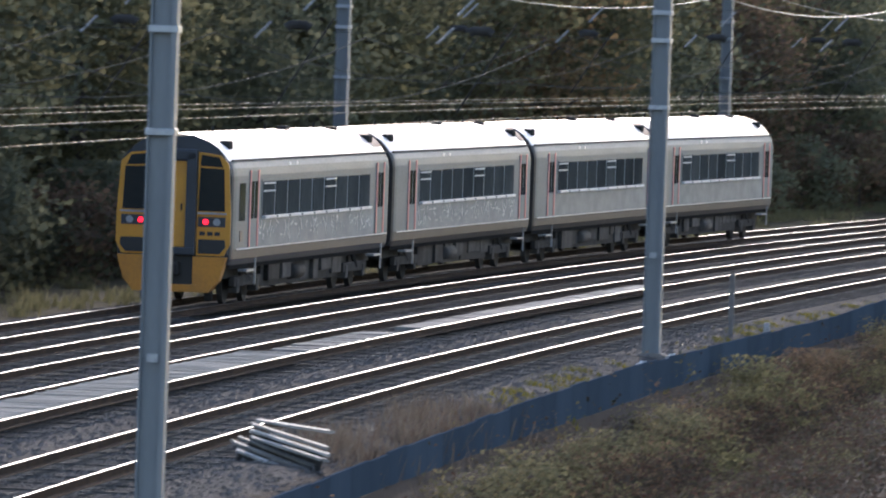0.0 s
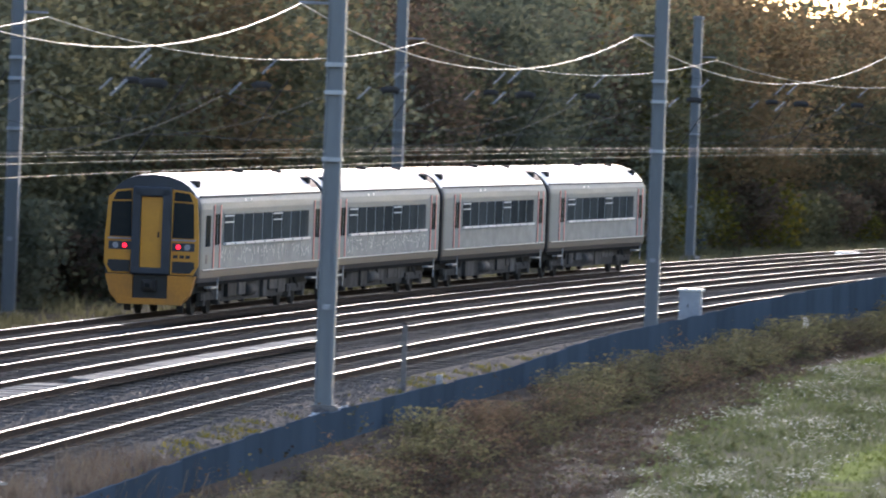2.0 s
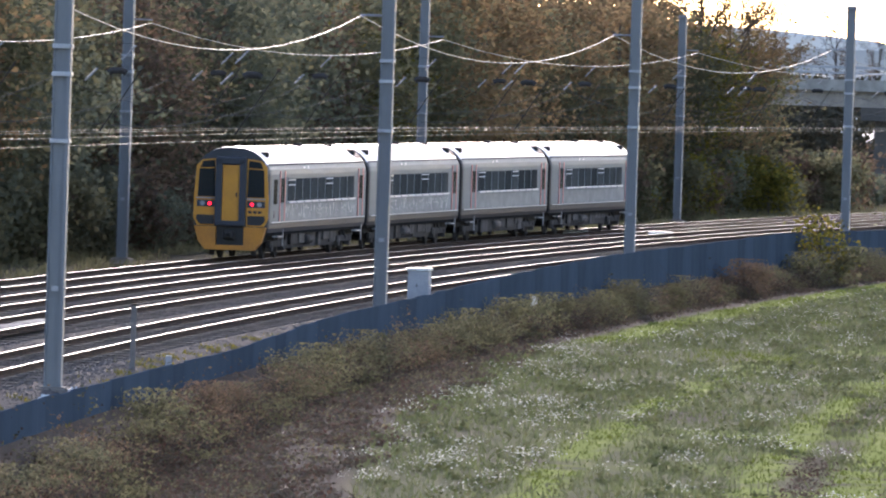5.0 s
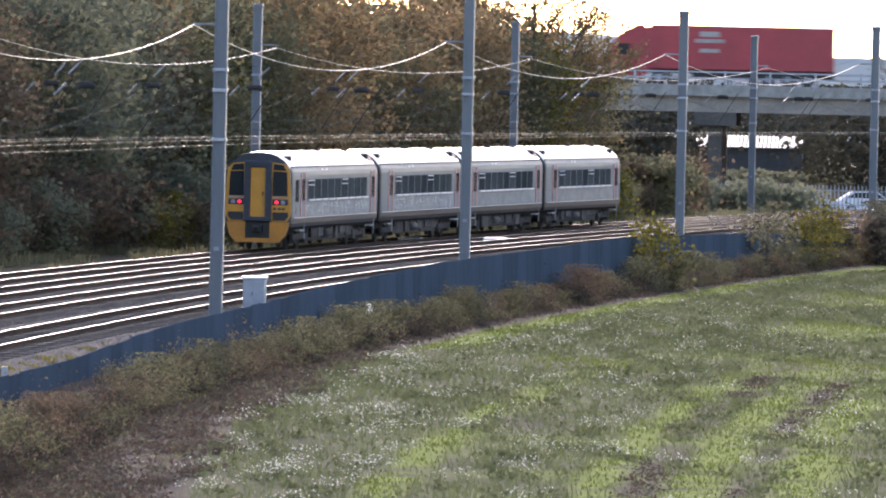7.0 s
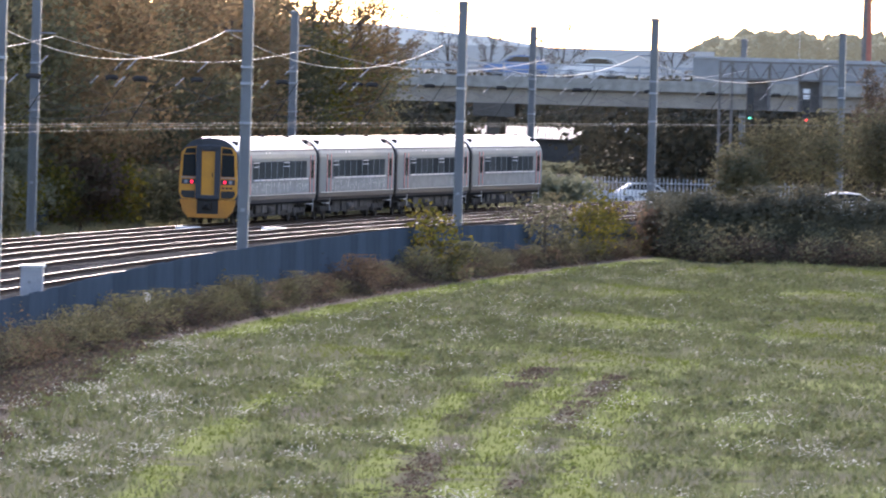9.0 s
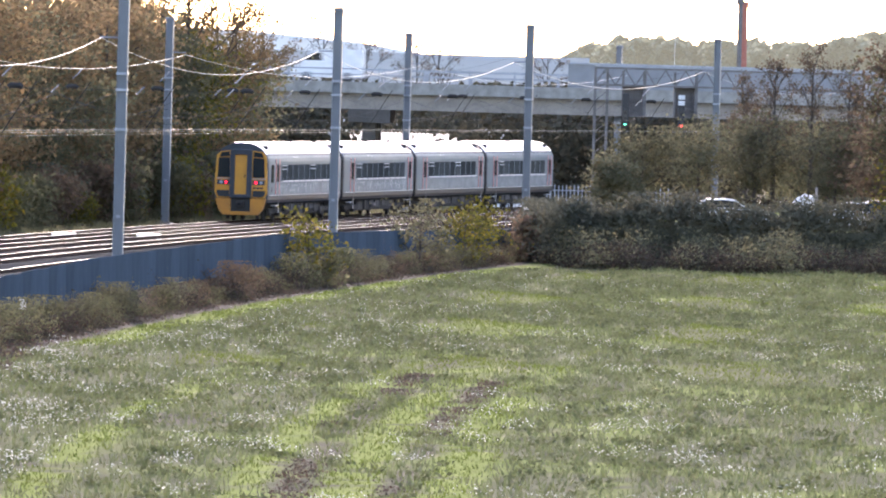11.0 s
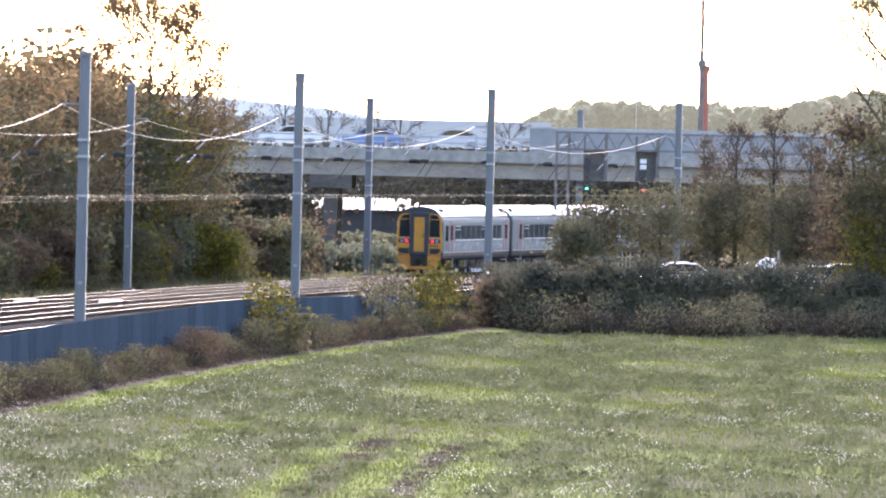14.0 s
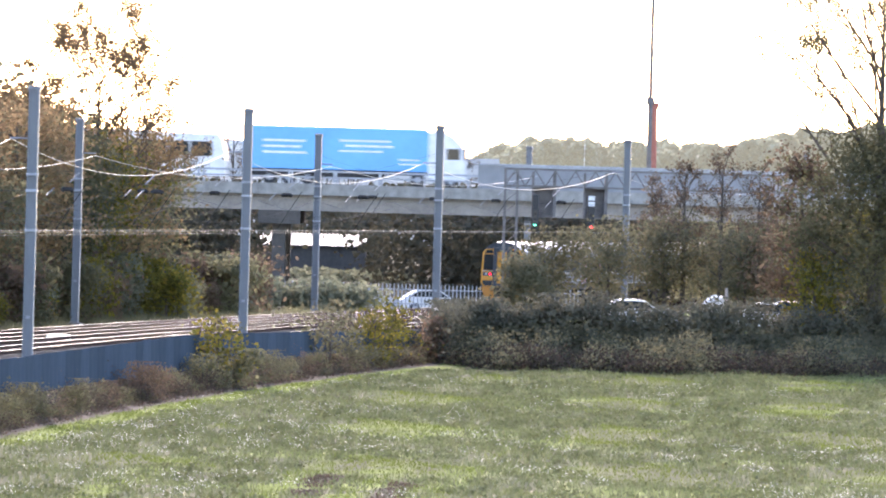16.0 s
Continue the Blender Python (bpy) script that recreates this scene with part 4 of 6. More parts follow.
def build_gantry():
    root = thing("signal_gantry", "dark steel lattice signal gantry in front of the bridge", "signal gantry", bridge_pose(0, 560))
    bm = bmesh.new()
    for y in (-0.5, 0.5):
        for z in (7.5, 8.55):
            add_box(bm, 5.0, 26, y - 0.06, y + 0.06, z - 0.06, z + 0.06)
        k, up = 5.0, True
        while k < 25.5:
            add_tube(bm, [(k, y, 7.5 if up else 8.5), (k + 0.62, y, 8.5 if up else 7.5)], 0.045, sides=4)
            k, up = k + 0.62, not up
    part("truss", bm, M_GANTRY, root)
    part("walkway_rail", boxes((5, 26, -0.55, -0.5, 8.62, 8.7)), M_STEEL, root)
    for x in (5.3, 26.0):
        bm = bmesh.new()
        for dx in (-0.3, 0.45):
            add_box(bm, x + dx - 0.08, x + dx + 0.08, -0.45, 0.45, -0.3, 8.6)
        for k in range(13):
            add_tube(bm, [(x - 0.3, 0, k * 0.65), (x + 0.45, 0, k * 0.65 + 0.62)], 0.035, sides=4)
        part("leg", bm, M_GANTRY, root)
    for x in (7.4, 10.6):
        cage = part("signal_cage", boxes((x - 0.75, x + 0.75, -0.4, 0.5, 7.4, 7.5), (x - 0.75, x - 0.6, -0.35, 0.5, 5.6, 8.4), (x + 0.55, x + 0.75, -0.35, 0.5, 5.6, 8.4), (x - 0.6, x + 0.55, 0.3, 0.45, 5.6, 7.4)), M_GANTRY, root)
    for x, up, lit, say in ((6.9, 7.0, M_SIGGREEN, "lit green signal lens"), (10.36, 6.3, M_SIGRED, "lit red signal lens")):
        head = part("signal_head", boxes((x - 0.2, x + 0.2, -0.75, -0.5, 4.9, up), bevel=0.03), M_BLACK, root)
        part("signal_lens", tube([(x, -0.8, 5.1), (x, -0.75, 5.1)], 0.085, sides=14), lit, head, say)
        for z in (5.45, 5.8):
            part("dark_lens", tube([(x, -0.77, z), (x, -0.75, z)], 0.1, sides=12), M_GLASS, head)
        part("hood", tube([(x, -0.95, 5.26), (x, -0.75, 5.26)], 0.14, 0.14, 8), M_BLACK, head)
    for z in (6.72, 6.36):
        part("sign_plate", boxes((10.16, 10.56, -0.78, -0.74, z, z + 0.27), bevel=0.01), M_WHITE, root, "small white plate above the signal")


build_gantry()


# ---- vehicles on the bridge ----
def wheel_row(root, xs, r, y0, y1, z):
    for x in xs:
        for y in (y0, y1):
            w = part("wheel", tube([(x, y - 0.14, z + r), (x, y + 0.14, z + r)], r, sides=16), M_BLACK, root)
            part("hub", tube([(x, y - 0.15, z + r), (x, y + 0.15, z + r)], r * 0.5, sides=10), M_STEEL, w)


def build_lorry(m, cabm, length, mark, label):
    """Nose to +x, origin on the road at the middle."""
    root = thing("articulated_lorry", label, "lorry")
    h = length / 2
    tr = part("trailer", boxes((-h, h - 2.6, -1.25, 1.25, 1.05, 3.95), bevel=0.05), m, root)
    part("trailer_roof", boxes((-h + 0.05, h - 2.65, -1.2, 1.2, 3.95, 3.99)), M_WHITE, tr)
    for s in (-1, 1):
        if mark:
            for x0, x1, z0, z1 in ((-h + 1.3, -h + 4.2, 2.9, 3.05), (-h + 1.3, -h + 3.9, 2.5, 2.65), (-h + 1.3, -h + 4.3, 2.1, 2.25), (-h + 6.5, -h + 10.0, 3.0, 3.14), (-h + 6.9, -h + 10.2, 2.65, 2.8), (-h + 6.5, -h + 9.5, 2.3, 2.42), (h - 4.6, h - 3.2, 1.5, 1.6), (h - 4.6, h - 3.2, 1.8, 1.9)):
                part("lettering_bar", boxes((x0, x1, s * 1.256 - 0.006, s * 1.256 + 0.006, z0, z1)), M_WHITE, tr, "pale bar of lettering")
        else:
            for x0, x1, z0, z1 in ((0.2, 1.5, 3.25, 3.6), (-0.1, 1.8, 2.85, 3.1), (0.2, 1.5, 2.2, 2.45)):
                part("emblem_bar", boxes((x0, x1, s * 1.256 - 0.006, s * 1.256 + 0.006, z0, z1)), M_BOARD, tr, "pale bar of an emblem")
    part("trailer_frame", boxes((-h, h - 2.4, -0.5, 0.5, 0.8, 1.05), (-h, h - 5.5, -1.2, -1.1, 0.5, 1.0), (-h, h - 5.5, 1.1, 1.2, 0.5, 1.0)), M_DARK, root)
    cab = part("cab", add_prism(bmesh.new(), [(h - 2.3, 0.5), (h, 0.5), (h, 1.9), (h - 0.25, 2.9), (h - 0.9, 3.55), (h - 2.3, 3.75)], -1.22, 1.22), cabm, root)
    part("roof_deflector", add_prism(bmesh.new(), [(h - 2.3, 3.7), (h - 0.95, 3.5), (h - 1.5, 3.85), (h - 2.3, 4.02)], -1.12, 1.12), cabm, cab)
    part("side_fairing", add_prism(bmesh.new(), [(h - 2.62, 0.7), (h - 2.28, 0.7), (h - 2.28, 3.8), (h - 2.62, 3.8)], -1.2, 1.2), cabm, cab)
    part("windscreen", add_prism(bmesh.new(), [(h - 0.2, 1.95), (h + 0.01, 1.95), (h - 0.22, 2.85), (h - 0.4, 2.85)], -1.1, 1.1), M_GLASS, cab)
    for s in (-1, 1):
        part("side_window", boxes((h - 1.35, h - 0.45, s * 1.225 - 0.01, s * 1.225 + 0.01, 1.95, 2.7)), M_GLASS, cab)
        part("mirror", boxes((h - 0.15, h + 0.05, s * 1.4 - 0.08, s * 1.4 + 0.08, 2.0, 2.7)), M_BLACK, cab)
    wheel_row(root, (-h + 1.8, -h + 3.1, -h + 4.4, h - 3.3, h - 1.0), 0.5, -1.05, 1.05, 0)
    return root


def build_coach(label):
    """A white coach, nose to +x."""
    root = thing("coach", label, "coach")
    body = part("body", add_prism(bmesh.new(), [(-6, 0.4), (6, 0.4), (6.05, 1.5), (5.7, 3.0), (5.4, 3.3), (-5.9, 3.35), (-6, 3.1)], -1.25, 1.25), M_WHITE, root)
    for sd in (-1, 1):
        for k in range(7):
            part("window", boxes((-5.7 + k * 1.55, -4.25 + k * 1.55, sd * 1.256 - 0.008, sd * 1.256 + 0.008, 1.75, 2.75)), M_GLASS, body)
    part("windscreen", add_prism(bmesh.new(), [(5.75, 1.5), (6.08, 1.5), (5.76, 2.95), (5.5, 2.95)], -1.15, 1.15), M_GLASS, body)
    wheel_row(root, (-3.4, 3.9), 0.48, -1.05, 1.05, 0)
    return root


def build_car_body(m, label, van=False):
    root = thing("van" if van else "car", label, "van" if van else "car", group="vehicles on the bridge")
    low = [(-2.1, 0.3), (2.1, 0.3), (2.15, 0.65), (1.95, 0.85), (1.0, 0.98), (-1.9, 1.0), (-2.15, 0.8)]
    top = [(1.05, 0.97), (0.35, 1.42), (-0.2, 1.48), (-1.2, 1.45), (-1.95, 0.99)]
    if van:
        low = [(-2.5, 0.3), (2.4, 0.3), (2.45, 0.8), (2.1, 1.1), (1.6, 1.3), (-2.5, 1.3)]
        top = [(1.65, 1.3), (1.0, 2.0), (0.6, 2.15), (-2.45, 2.2), (-2.5, 1.3)]
    body = part("body", add_prism(bmesh.new(), low, -0.87, 0.87), m, root)
    part("roof", add_prism(bmesh.new(), top, -0.74, 0.74), m, body)
    for s in (-1, 1):
        k = [(0.85, 1.02), (0.3, 1.36), (-0.2, 1.4), (-1.1, 1.37), (-1.65, 1.03)] if not van else [(1.5, 1.4), (0.95, 1.9), (0.4, 1.95), (0.3, 1.4)]
        part("side_glass", add_prism(bmesh.new(), k, s * 0.742 - 0.008, s * 0.742 + 0.008), M_GLASS, body)
    wheel_row(root, (-1.35, 1.35), 0.32, -0.8, 0.8, 0)
    return root


# kind, paint, lane's distance, speed along the bridge, time and place there
ROAD = 7.26
TRAFFIC = [
    (build_lorry(M_LORRYRED, M_LORRYRED, 15.0, False, "red articulated lorry crossing the bridge"), 606.0, -21.0, 7.0, -9.3),
    (build_lorry(M_LORRYBLUE, M_WHITE, 15.2, True, "sky-blue articulated lorry with white cab crossing the bridge"), 618.0, 20.8, 16.0, -4.8),
    (build_coach("white coach with dark windows following a lorry on the bridge"), 618.0, 20.8, 16.0, -19.6),
    (build_car_body(M_WHITE, "white van on the far carriageway of the bridge", True), 618.0, 18.5, 6.5, -15.2),
    (build_car_body(M_CARGREY, "silver car crossing the bridge"), 606.0, -27.0, 8.5, -11.4),
    (build_car_body(M_CARBLUE, "blue car crossing the bridge"), 609.0, -24.0, 9.0, -8.3),
    (build_car_body(M_WHITE, "white car crossing the bridge"), 606.0, -24.0, 9.0, -3.2),
    (build_car_body(M_WHITE, "white van crossing the bridge", True), 606.0, -24.0, 10.0, 4.2),
    (build_car_body(M_WHITE, "long white van crossing the bridge", True), 606.0, -24.0, 10.0, 11.4),
    (build_car_body(M_CARGREY, "silver car on the far carriageway of the bridge"), 618.0, 25.0, 12.5, 2.1),
    (build_car_body(M_WHITE, "white car alone on the bridge"), 606.0, -25.0, 13.5, -9.9),
    (build_car_body(M_WHITE, "white car leading two others on the bridge"), 606.0, -25.0, 14.0, -12.5),
    (build_car_body(M_CARBLUE, "blue car between two others on the bridge"), 606.0, -25.0, 14.0, -7.2),
    (build_car_body(M_CARGREY, "silver car last of three on the bridge"), 606.0, -25.0, 14.0, -1.7),
    (build_car_body(M_CARGREY, "silver car near the trees on the bridge"), 606.0, -25.0, 5.5, -13.6),
]

# ---- trees and bushes ----
def branchy(h, spread, r, seed, limbs=9):
    """Trunk and limbs; returns the mesh and the limb tips."""
    rr = random.Random(seed)
    bm = bmesh.new()
    lean = Vector((rr.uniform(-0.05, 0.05), rr.uniform(-0.05, 0.05), 0))
    add_tube(bm, [lean * (h * k / 6) * (k / 6) + Vector((0, 0, -0.4 + h * 0.9 * k / 6)) for k in range(7)], r, r * 0.2, 6)
    tips = []
    for i in range(limbs):
        z = h * (0.22 + 0.62 * i / limbs + rr.uniform(-0.04, 0.04))
        a = i * 2.4 + rr.uniform(-0.5, 0.5)
        ln = spread * (1.05 - 0.55 * i / limbs) * rr.uniform(0.7, 1.1)
        p = [Vector((0, 0, z)), Vector((math.cos(a) * ln * 0.5, math.sin(a) * ln * 0.5, z + ln * 0.3)), Vector((math.cos(a) * ln, math.sin(a) * ln, z + ln * rr.uniform(0.45, 0.8)))]
        add_tube(bm, p, r * 0.35, r * 0.08, 4)
        tips += p[1:]
        for k in range(2):
            b = a + rr.uniform(-0.9, 0.9)
            q = p[1] + Vector((math.cos(b), math.sin(b), rr.uniform(0.3, 0.9))) * ln * 0.5
            add_tube(bm, [p[1], q], r * 0.15, r * 0.04, 3)
            tips.append(q)
    tips.append(Vector((0, 0, h * 0.88)))
    return bm, tips


def build_tree(name, label, category, h, spread, leaf, n, size, seed, low=0.15, group="", limbs=9, puff=0.28):
    root = thing(name, label, category, group=group)
    bm, tips = branchy(h, spread, (0.02 if h < 18 else 0.011) * h + 0.03, seed, limbs)
    part("trunk", bm, M_BARK, root)
    r = np.random.default_rng(seed)
    t = np.array([tuple(v) for v in tips])
    extra = t[r.integers(0, len(t), len(t))] + r.normal(0, spread * 0.22, (len(t), 3))
    fill = np.stack([r.normal(0, spread * 0.42, 26), r.normal(0, spread * 0.42, 26), r.uniform(h * low, h * 0.82, 26)], 1)
    c = np.concatenate([t, extra, fill])
    c = c[c[:, 2] > h * low * 0.7]
    w = r.uniform(0.4, 1.5, len(c))
    pick = r.choice(len(c), n, p=w / w.sum())
    p = c[pick] + r.normal(0, 1, (n, 3)) * (spread * puff * r.uniform(0.5, 1.2, len(c)))[pick][:, None] * np.array([1, 1, 0.8])
    p[:, 2] = np.clip(p[:, 2], 0.1, h * 1.05)
    v, f = cards(p, size, 0.25, 1.5, r)
    soft_leaves("crown", v, f, leaf, root, 0.6 * (p - c[pick]) / (spread * puff) + 0.5 * (p - np.array([0, 0, h * 0.4])) / spread + np.array([0, 0, 0.15]))
    return root


def twiggy_tree(name, label, category, h, reach, leaf, n, size, seed, group, first=0.3, limbs=13, rise=0.75, lean=(0, 0)):
    """A tree whose limbs fork three times into fine twigs, with small leaves along the outer twigs."""
    rr = random.Random(seed)
    root = thing(name, label, category, group=group)
    bm, ends = bmesh.new(), []

    def grow(a, d, ln, rad, level):
        bend = Vector((rr.uniform(-0.2, 0.2), rr.uniform(-0.2, 0.2), rr.uniform(-0.05, 0.2)))
        m = a + d * ln * 0.5
        e = m + (d + bend).normalized() * ln * 0.5
        add_tube(bm, [a, m, e], rad, rad * 0.45, 5 if level == 1 else 3)
        if level >= 3:
            ends.append((m, e))
        if level == 4:
            return
        for k in range(5 if level < 3 else 3):
            f = rr.uniform(0.35, 1.0)
            o = a.lerp(m, f * 2) if f < 0.5 else m.lerp(e, f * 2 - 1)
            side = Vector((rr.gauss(0, 1), rr.gauss(0, 1), rr.gauss(0.25, 0.7))).normalized()
            grow(o, (d * 1.0 + side * 0.85).normalized(), ln * rr.uniform(0.42, 0.62), max(0.006, rad * 0.45), level + 1)
    top = Vector((lean[0], lean[1], h * 0.86))
    spine = [Vector((0, 0, -0.4)), Vector((lean[0] * 0.2, lean[1] * 0.2, h * 0.3)), Vector((lean[0] * 0.55, lean[1] * 0.55, h * 0.6)), top]
    add_tube(bm, spine, 0.014 * h + 0.03, 0.03, 7)
    for i in range(limbs):
        f = first + (1 - first) * (i + rr.random() * 0.6) / limbs
        k = min(2, int(f * 3))
        a = spine[k].lerp(spine[k + 1], f * 3 - k)
        az = i * 2.4 + rr.uniform(-0.4, 0.4)
        d = Vector((math.cos(az), math.sin(az), rise + 0.9 * f * f)).normalized()
        grow(a, d, reach * (1.05 - 0.5 * f) * rr.uniform(0.8, 1.1), 0.0045 * h * (1.15 - 0.7 * f) + 0.012, 1)
    part("trunk", bm, M_BARK, root)
    r = np.random.default_rng(seed)
    A, B = np.array([tuple(a) for a, b in ends]), np.array([tuple(b) for a, b in ends])
    k = r.integers(0, len(A), n)
    p = A[k] + (B - A)[k] * r.uniform(0.0, 1.15, (n, 1)) + r.normal(0, 0.13, (n, 3))
    v, f = cards(p, size, 0.2, 1.4, r)
    soft_leaves("crown", v, f, leaf, root, (p - np.array([lean[0] * 0.5, lean[1] * 0.5, h * 0.5])) / reach + r.normal(0, 0.4, (n, 3)))
    return root


def stand(root, x, y, z, turn, k, kz=None):
    root.matrix_world = pose(x, y, z, 0, 0, turn) @ Matrix.Diagonal((k, k, kz or k, 1))


KINDS = [
    build_tree("tree", "dark evergreen tree beside the railway", "tree", 12, 3.6, L_DARK, 8200, 0.185, 11, 0.05, "trees along the railway"),
    build_tree("tree", "olive-green tree in the wood beside the railway", "tree", 12, 3.4, L_OLIVE, 8200, 0.18, 12, 0.08, "trees along the railway"),
    build_tree("tree", "orange autumn tree in the wood beside the railway", "tree", 13, 3.6, L_ORANGE, 8000, 0.175, 13, 0.12, "trees along the railway"),
    build_tree("tree", "brown half-bare tree in the wood beside the railway", "tree", 12, 3.3, L_BROWN, 8000, 0.165, 14, 0.1, "trees along the railway"),
    build_tree("tree", "dark leafy tree in the wood beside the railway", "tree", 11, 3.4, L_DARK, 8200, 0.185, 15, 0.04, "trees along the railway"),
    build_tree("tree", "yellow-green autumn tree beside the railway", "tree", 12, 3.0, L_YELLOW, 7600, 0.16, 16, 0.1, "trees along the railway"),
]
BACK = [
    build_tree("tree", "tall dark tree deep in the wood", "tree", 12, 3.6, L_DARK, 3000, 0.34, 17, 0.02, "trees along the railway"),
    build_tree("tree", "tall olive tree deep in the wood", "tree", 12, 3.6, L_OLIVE, 3000, 0.33, 18, 0.02, "trees along the railway"),
    build_tree("tree", "tall orange tree deep in the wood", "tree", 12.5, 3.6, L_ORANGE, 3000, 0.31, 19, 0.05, "trees along the railway"),
]
SHRUBS = [
    build_tree("shrub", "dark straggling shrub beside the far track", "shrub", 3.4, 1.5, L_DARK, 1900, 0.17, 21, 0.03, "shrubs under the trees", 7),
    build_tree("shrub", "olive shrub beside the far track", "shrub", 3.2, 1.5, L_OLIVE, 1900, 0.165, 22, 0.03, "shrubs under the trees", 7),
    build_tree("shrub", "brown autumn shrub beside the far track", "shrub", 3.4, 1.4, L_BROWN, 1800, 0.155, 23, 0.03, "shrubs under the trees", 7),
    build_tree("shrub", "yellow-green shrub beside the far track", "shrub", 3.0, 1.4, L_YELLOW, 1800, 0.15, 24, 0.03, "shrubs under the trees", 7),
]
USED = set()


def put(kinds, i, s, o, k, kz=None):
    src = kinds[i]
    p = at(s, o, float(ground_z(s, o)) - 0.05)
    turn = random.uniform(0, 360)
    if src.name not in USED:
        USED.add(src.name)
        stand(src, p.x, p.y, p.z, turn, k, kz)
        return src
    ob = copy_thing(src, pose(0, 0, 0))
    stand(ob, p.x, p.y, p.z, turn, k, kz)
    return ob


random.seed(5)
s = -70.0
while s < 300:
    # mostly dark wood to begin with, more autumn colour further along
    mix = [0, 4, 0, 1, 4, 1] if s < 70 else ([0, 4, 1, 3, 3, 2, 4, 1] if s < 190 else [2, 1, 2, 5, 3, 1, 2, 4])
    top = 1.0 if s < 240 else 0.93
    put(KINDS, random.choice(mix), s, random.uniform(-13.5, -10.5), random.uniform(0.82, 1.05) * top)
    if random.random() < 0.75:
        put(BACK, random.choice([0, 1, 0] if s < 110 else [0, 1, 2]), s + 2, random.uniform(-22, -16), random.uniform(0.95, 1.2) * top)
    if random.random() < 0.35:
        put(BACK, random.choice([0, 1]), s + 1, random.uniform(-32, -25), random.uniform(1.05, 1.25) * top)
    s += random.uniform(4.7, 6.5)
s = -60.0
while s < 318:
    put(SHRUBS, random.choice([0, 0, 1, 2] if s < 150 else [1, 2, 2, 3, 0]), s, random.uniform(-9.6, -7.6), random.uniform(0.6, 1.15))
    if 280 < s < 308:
        put(SHRUBS, random.choice([1, 2, 2, 3]), s, random.uniform(-13, -9), random.uniform(0.9, 1.3))
    s += random.uniform(1.8, 3.4)
# tall thin-topped tree over the others
SPARSE = twiggy_tree("tree", "tall thin-crowned orange tree against the bright sky", "tree", 15.8, 6.6, L_ORANGE, 27000, 0.09, 31, "trees along the railway", 0.4, 20, 0.55)
p = at(283, -11.5)
stand(SPARSE, p.x, p.y, -0.5, 40, 1.0)


def bush_at(name, label, leaf, h, spread, n, size, seed, s, o, low=0.03, limbs=8, z=None, category="bush", group="bushes beside the fence", puff=0.28):
    b = build_tree(name, label, category, h, spread, leaf, n, size, seed, low, group, limbs, puff)
    q = at(s, o, float(ground_z(s, o)) - 0.05 if z is None else z)
    stand(b, q.x, q.y, q.z, seed * 37 % 360, 1.0)


# saplings against the fence
bush_at("bush", "green and yellow leafy sapling in front of the blue fence", L_YELLOW, 3.2, 1.3, 800, 0.12, 41, 160, 14.5, 0.2)
bush_at("bush", "dense olive bush at the foot of the blue fence", L_OLIVE, 1.6, 1.1, 1100, 0.12, 42, 161, 15.2)
bush_at("bush", "yellow-leaved sapling rising above the blue fence", L_YELLOW, 2.8, 1.3, 700, 0.12, 43, 212, 14.8, 0.2)
bush_at("bush", "reddish-brown sapling rising above the blue fence", L_SCRUB, 3.2, 1.5, 900, 0.12, 44, 199, 14.5, 0.15)
bush_at("bush", "bright yellow sapling rising above the blue fence", L_YELLOW, 3.2, 1.4, 900, 0.12, 45, 219, 14.6, 0.2)
bush_at("bush", "brown straggling bush at the end of the blue fence", L_BROWN, 2.6, 1.0, 900, 0.15, 46, 232, 15.4)
bush_at("bush", "reddish sapling by the end of the blue fence", L_BROWN, 3.0, 1.0, 500, 0.14, 47, 241, 14.6)
# low bushes dotted along the foot of the fence
FENCE_BUSHES = [build_tree("bush", lab, "bush", 1.5, 0.85, lf, 1500, 0.06, 50 + i, 0.02, "bushes beside the fence", 7) for i, (lab, lf) in enumerate((("low olive bush at the foot of the blue fence", L_OLIVE), ("low reddish-brown bush at the foot of the blue fence", L_BROWN), ("low faded green bush at the foot of the blue fence", L_SCRUB)))]
s = -96.0
while s < 236:
    put(FENCE_BUSHES, random.choice((0, 0, 1, 2, 2)), s, random.uniform(14.4, 14.9), random.uniform(0.55, 1.0))
    s += random.uniform(2.5, 11.0)
# scrub in front of the bridge
for i, (s, o, h, w, lf) in enumerate([(258, 17.6, 4.4, 1.8, L_SCRUB), (262, 20, 5.0, 2.0, L_SCRUB), (266, 22.5, 5.4, 2.0, L_SCRUB), (270, 25, 5.2, 2.2, L_SCRUB), (264, 27, 5.0, 2.0, L_SCRUB), (262, 29.5, 5.4, 2.2, L_BROWN), (256, 32, 5.8, 2.2, L_SCRUB), (280, 24, 4.8, 2.2, L_OLIVE), (276, 29, 5.4, 2.2, L_SCRUB), (252, 35, 6.2, 2.2, L_YELLOW), (255, 16.4, 3.2, 1.2, L_SCRUB), (288, 22, 4.6, 2.0, L_OLIVE)]):
    bush_at("bush", "tall leafy scrub in front of the bridge", lf, h + 0.5, w, 5200, 0.115, 60 + i, s, o, group="scrub in front of the bridge")
for i, (s, o, h) in enumerate([(268, 23.2, 9.2), (268, 25.2, 10.0), (266, 27.4, 8.6), (272, 21.2, 7.8)]):
    b = twiggy_tree("sapling", "slender half-bare brown sapling above the scrub", "sapling", h, 1.9, L_BROWN, 1700, 0.09, 80 + i, "saplings above the scrub", 0.3, 11, 1.6)
    q = at(s, o, float(ground_z(s, o)) - 0.05)
    stand(b, q.x, q.y, q.z, i * 70, 1.0)
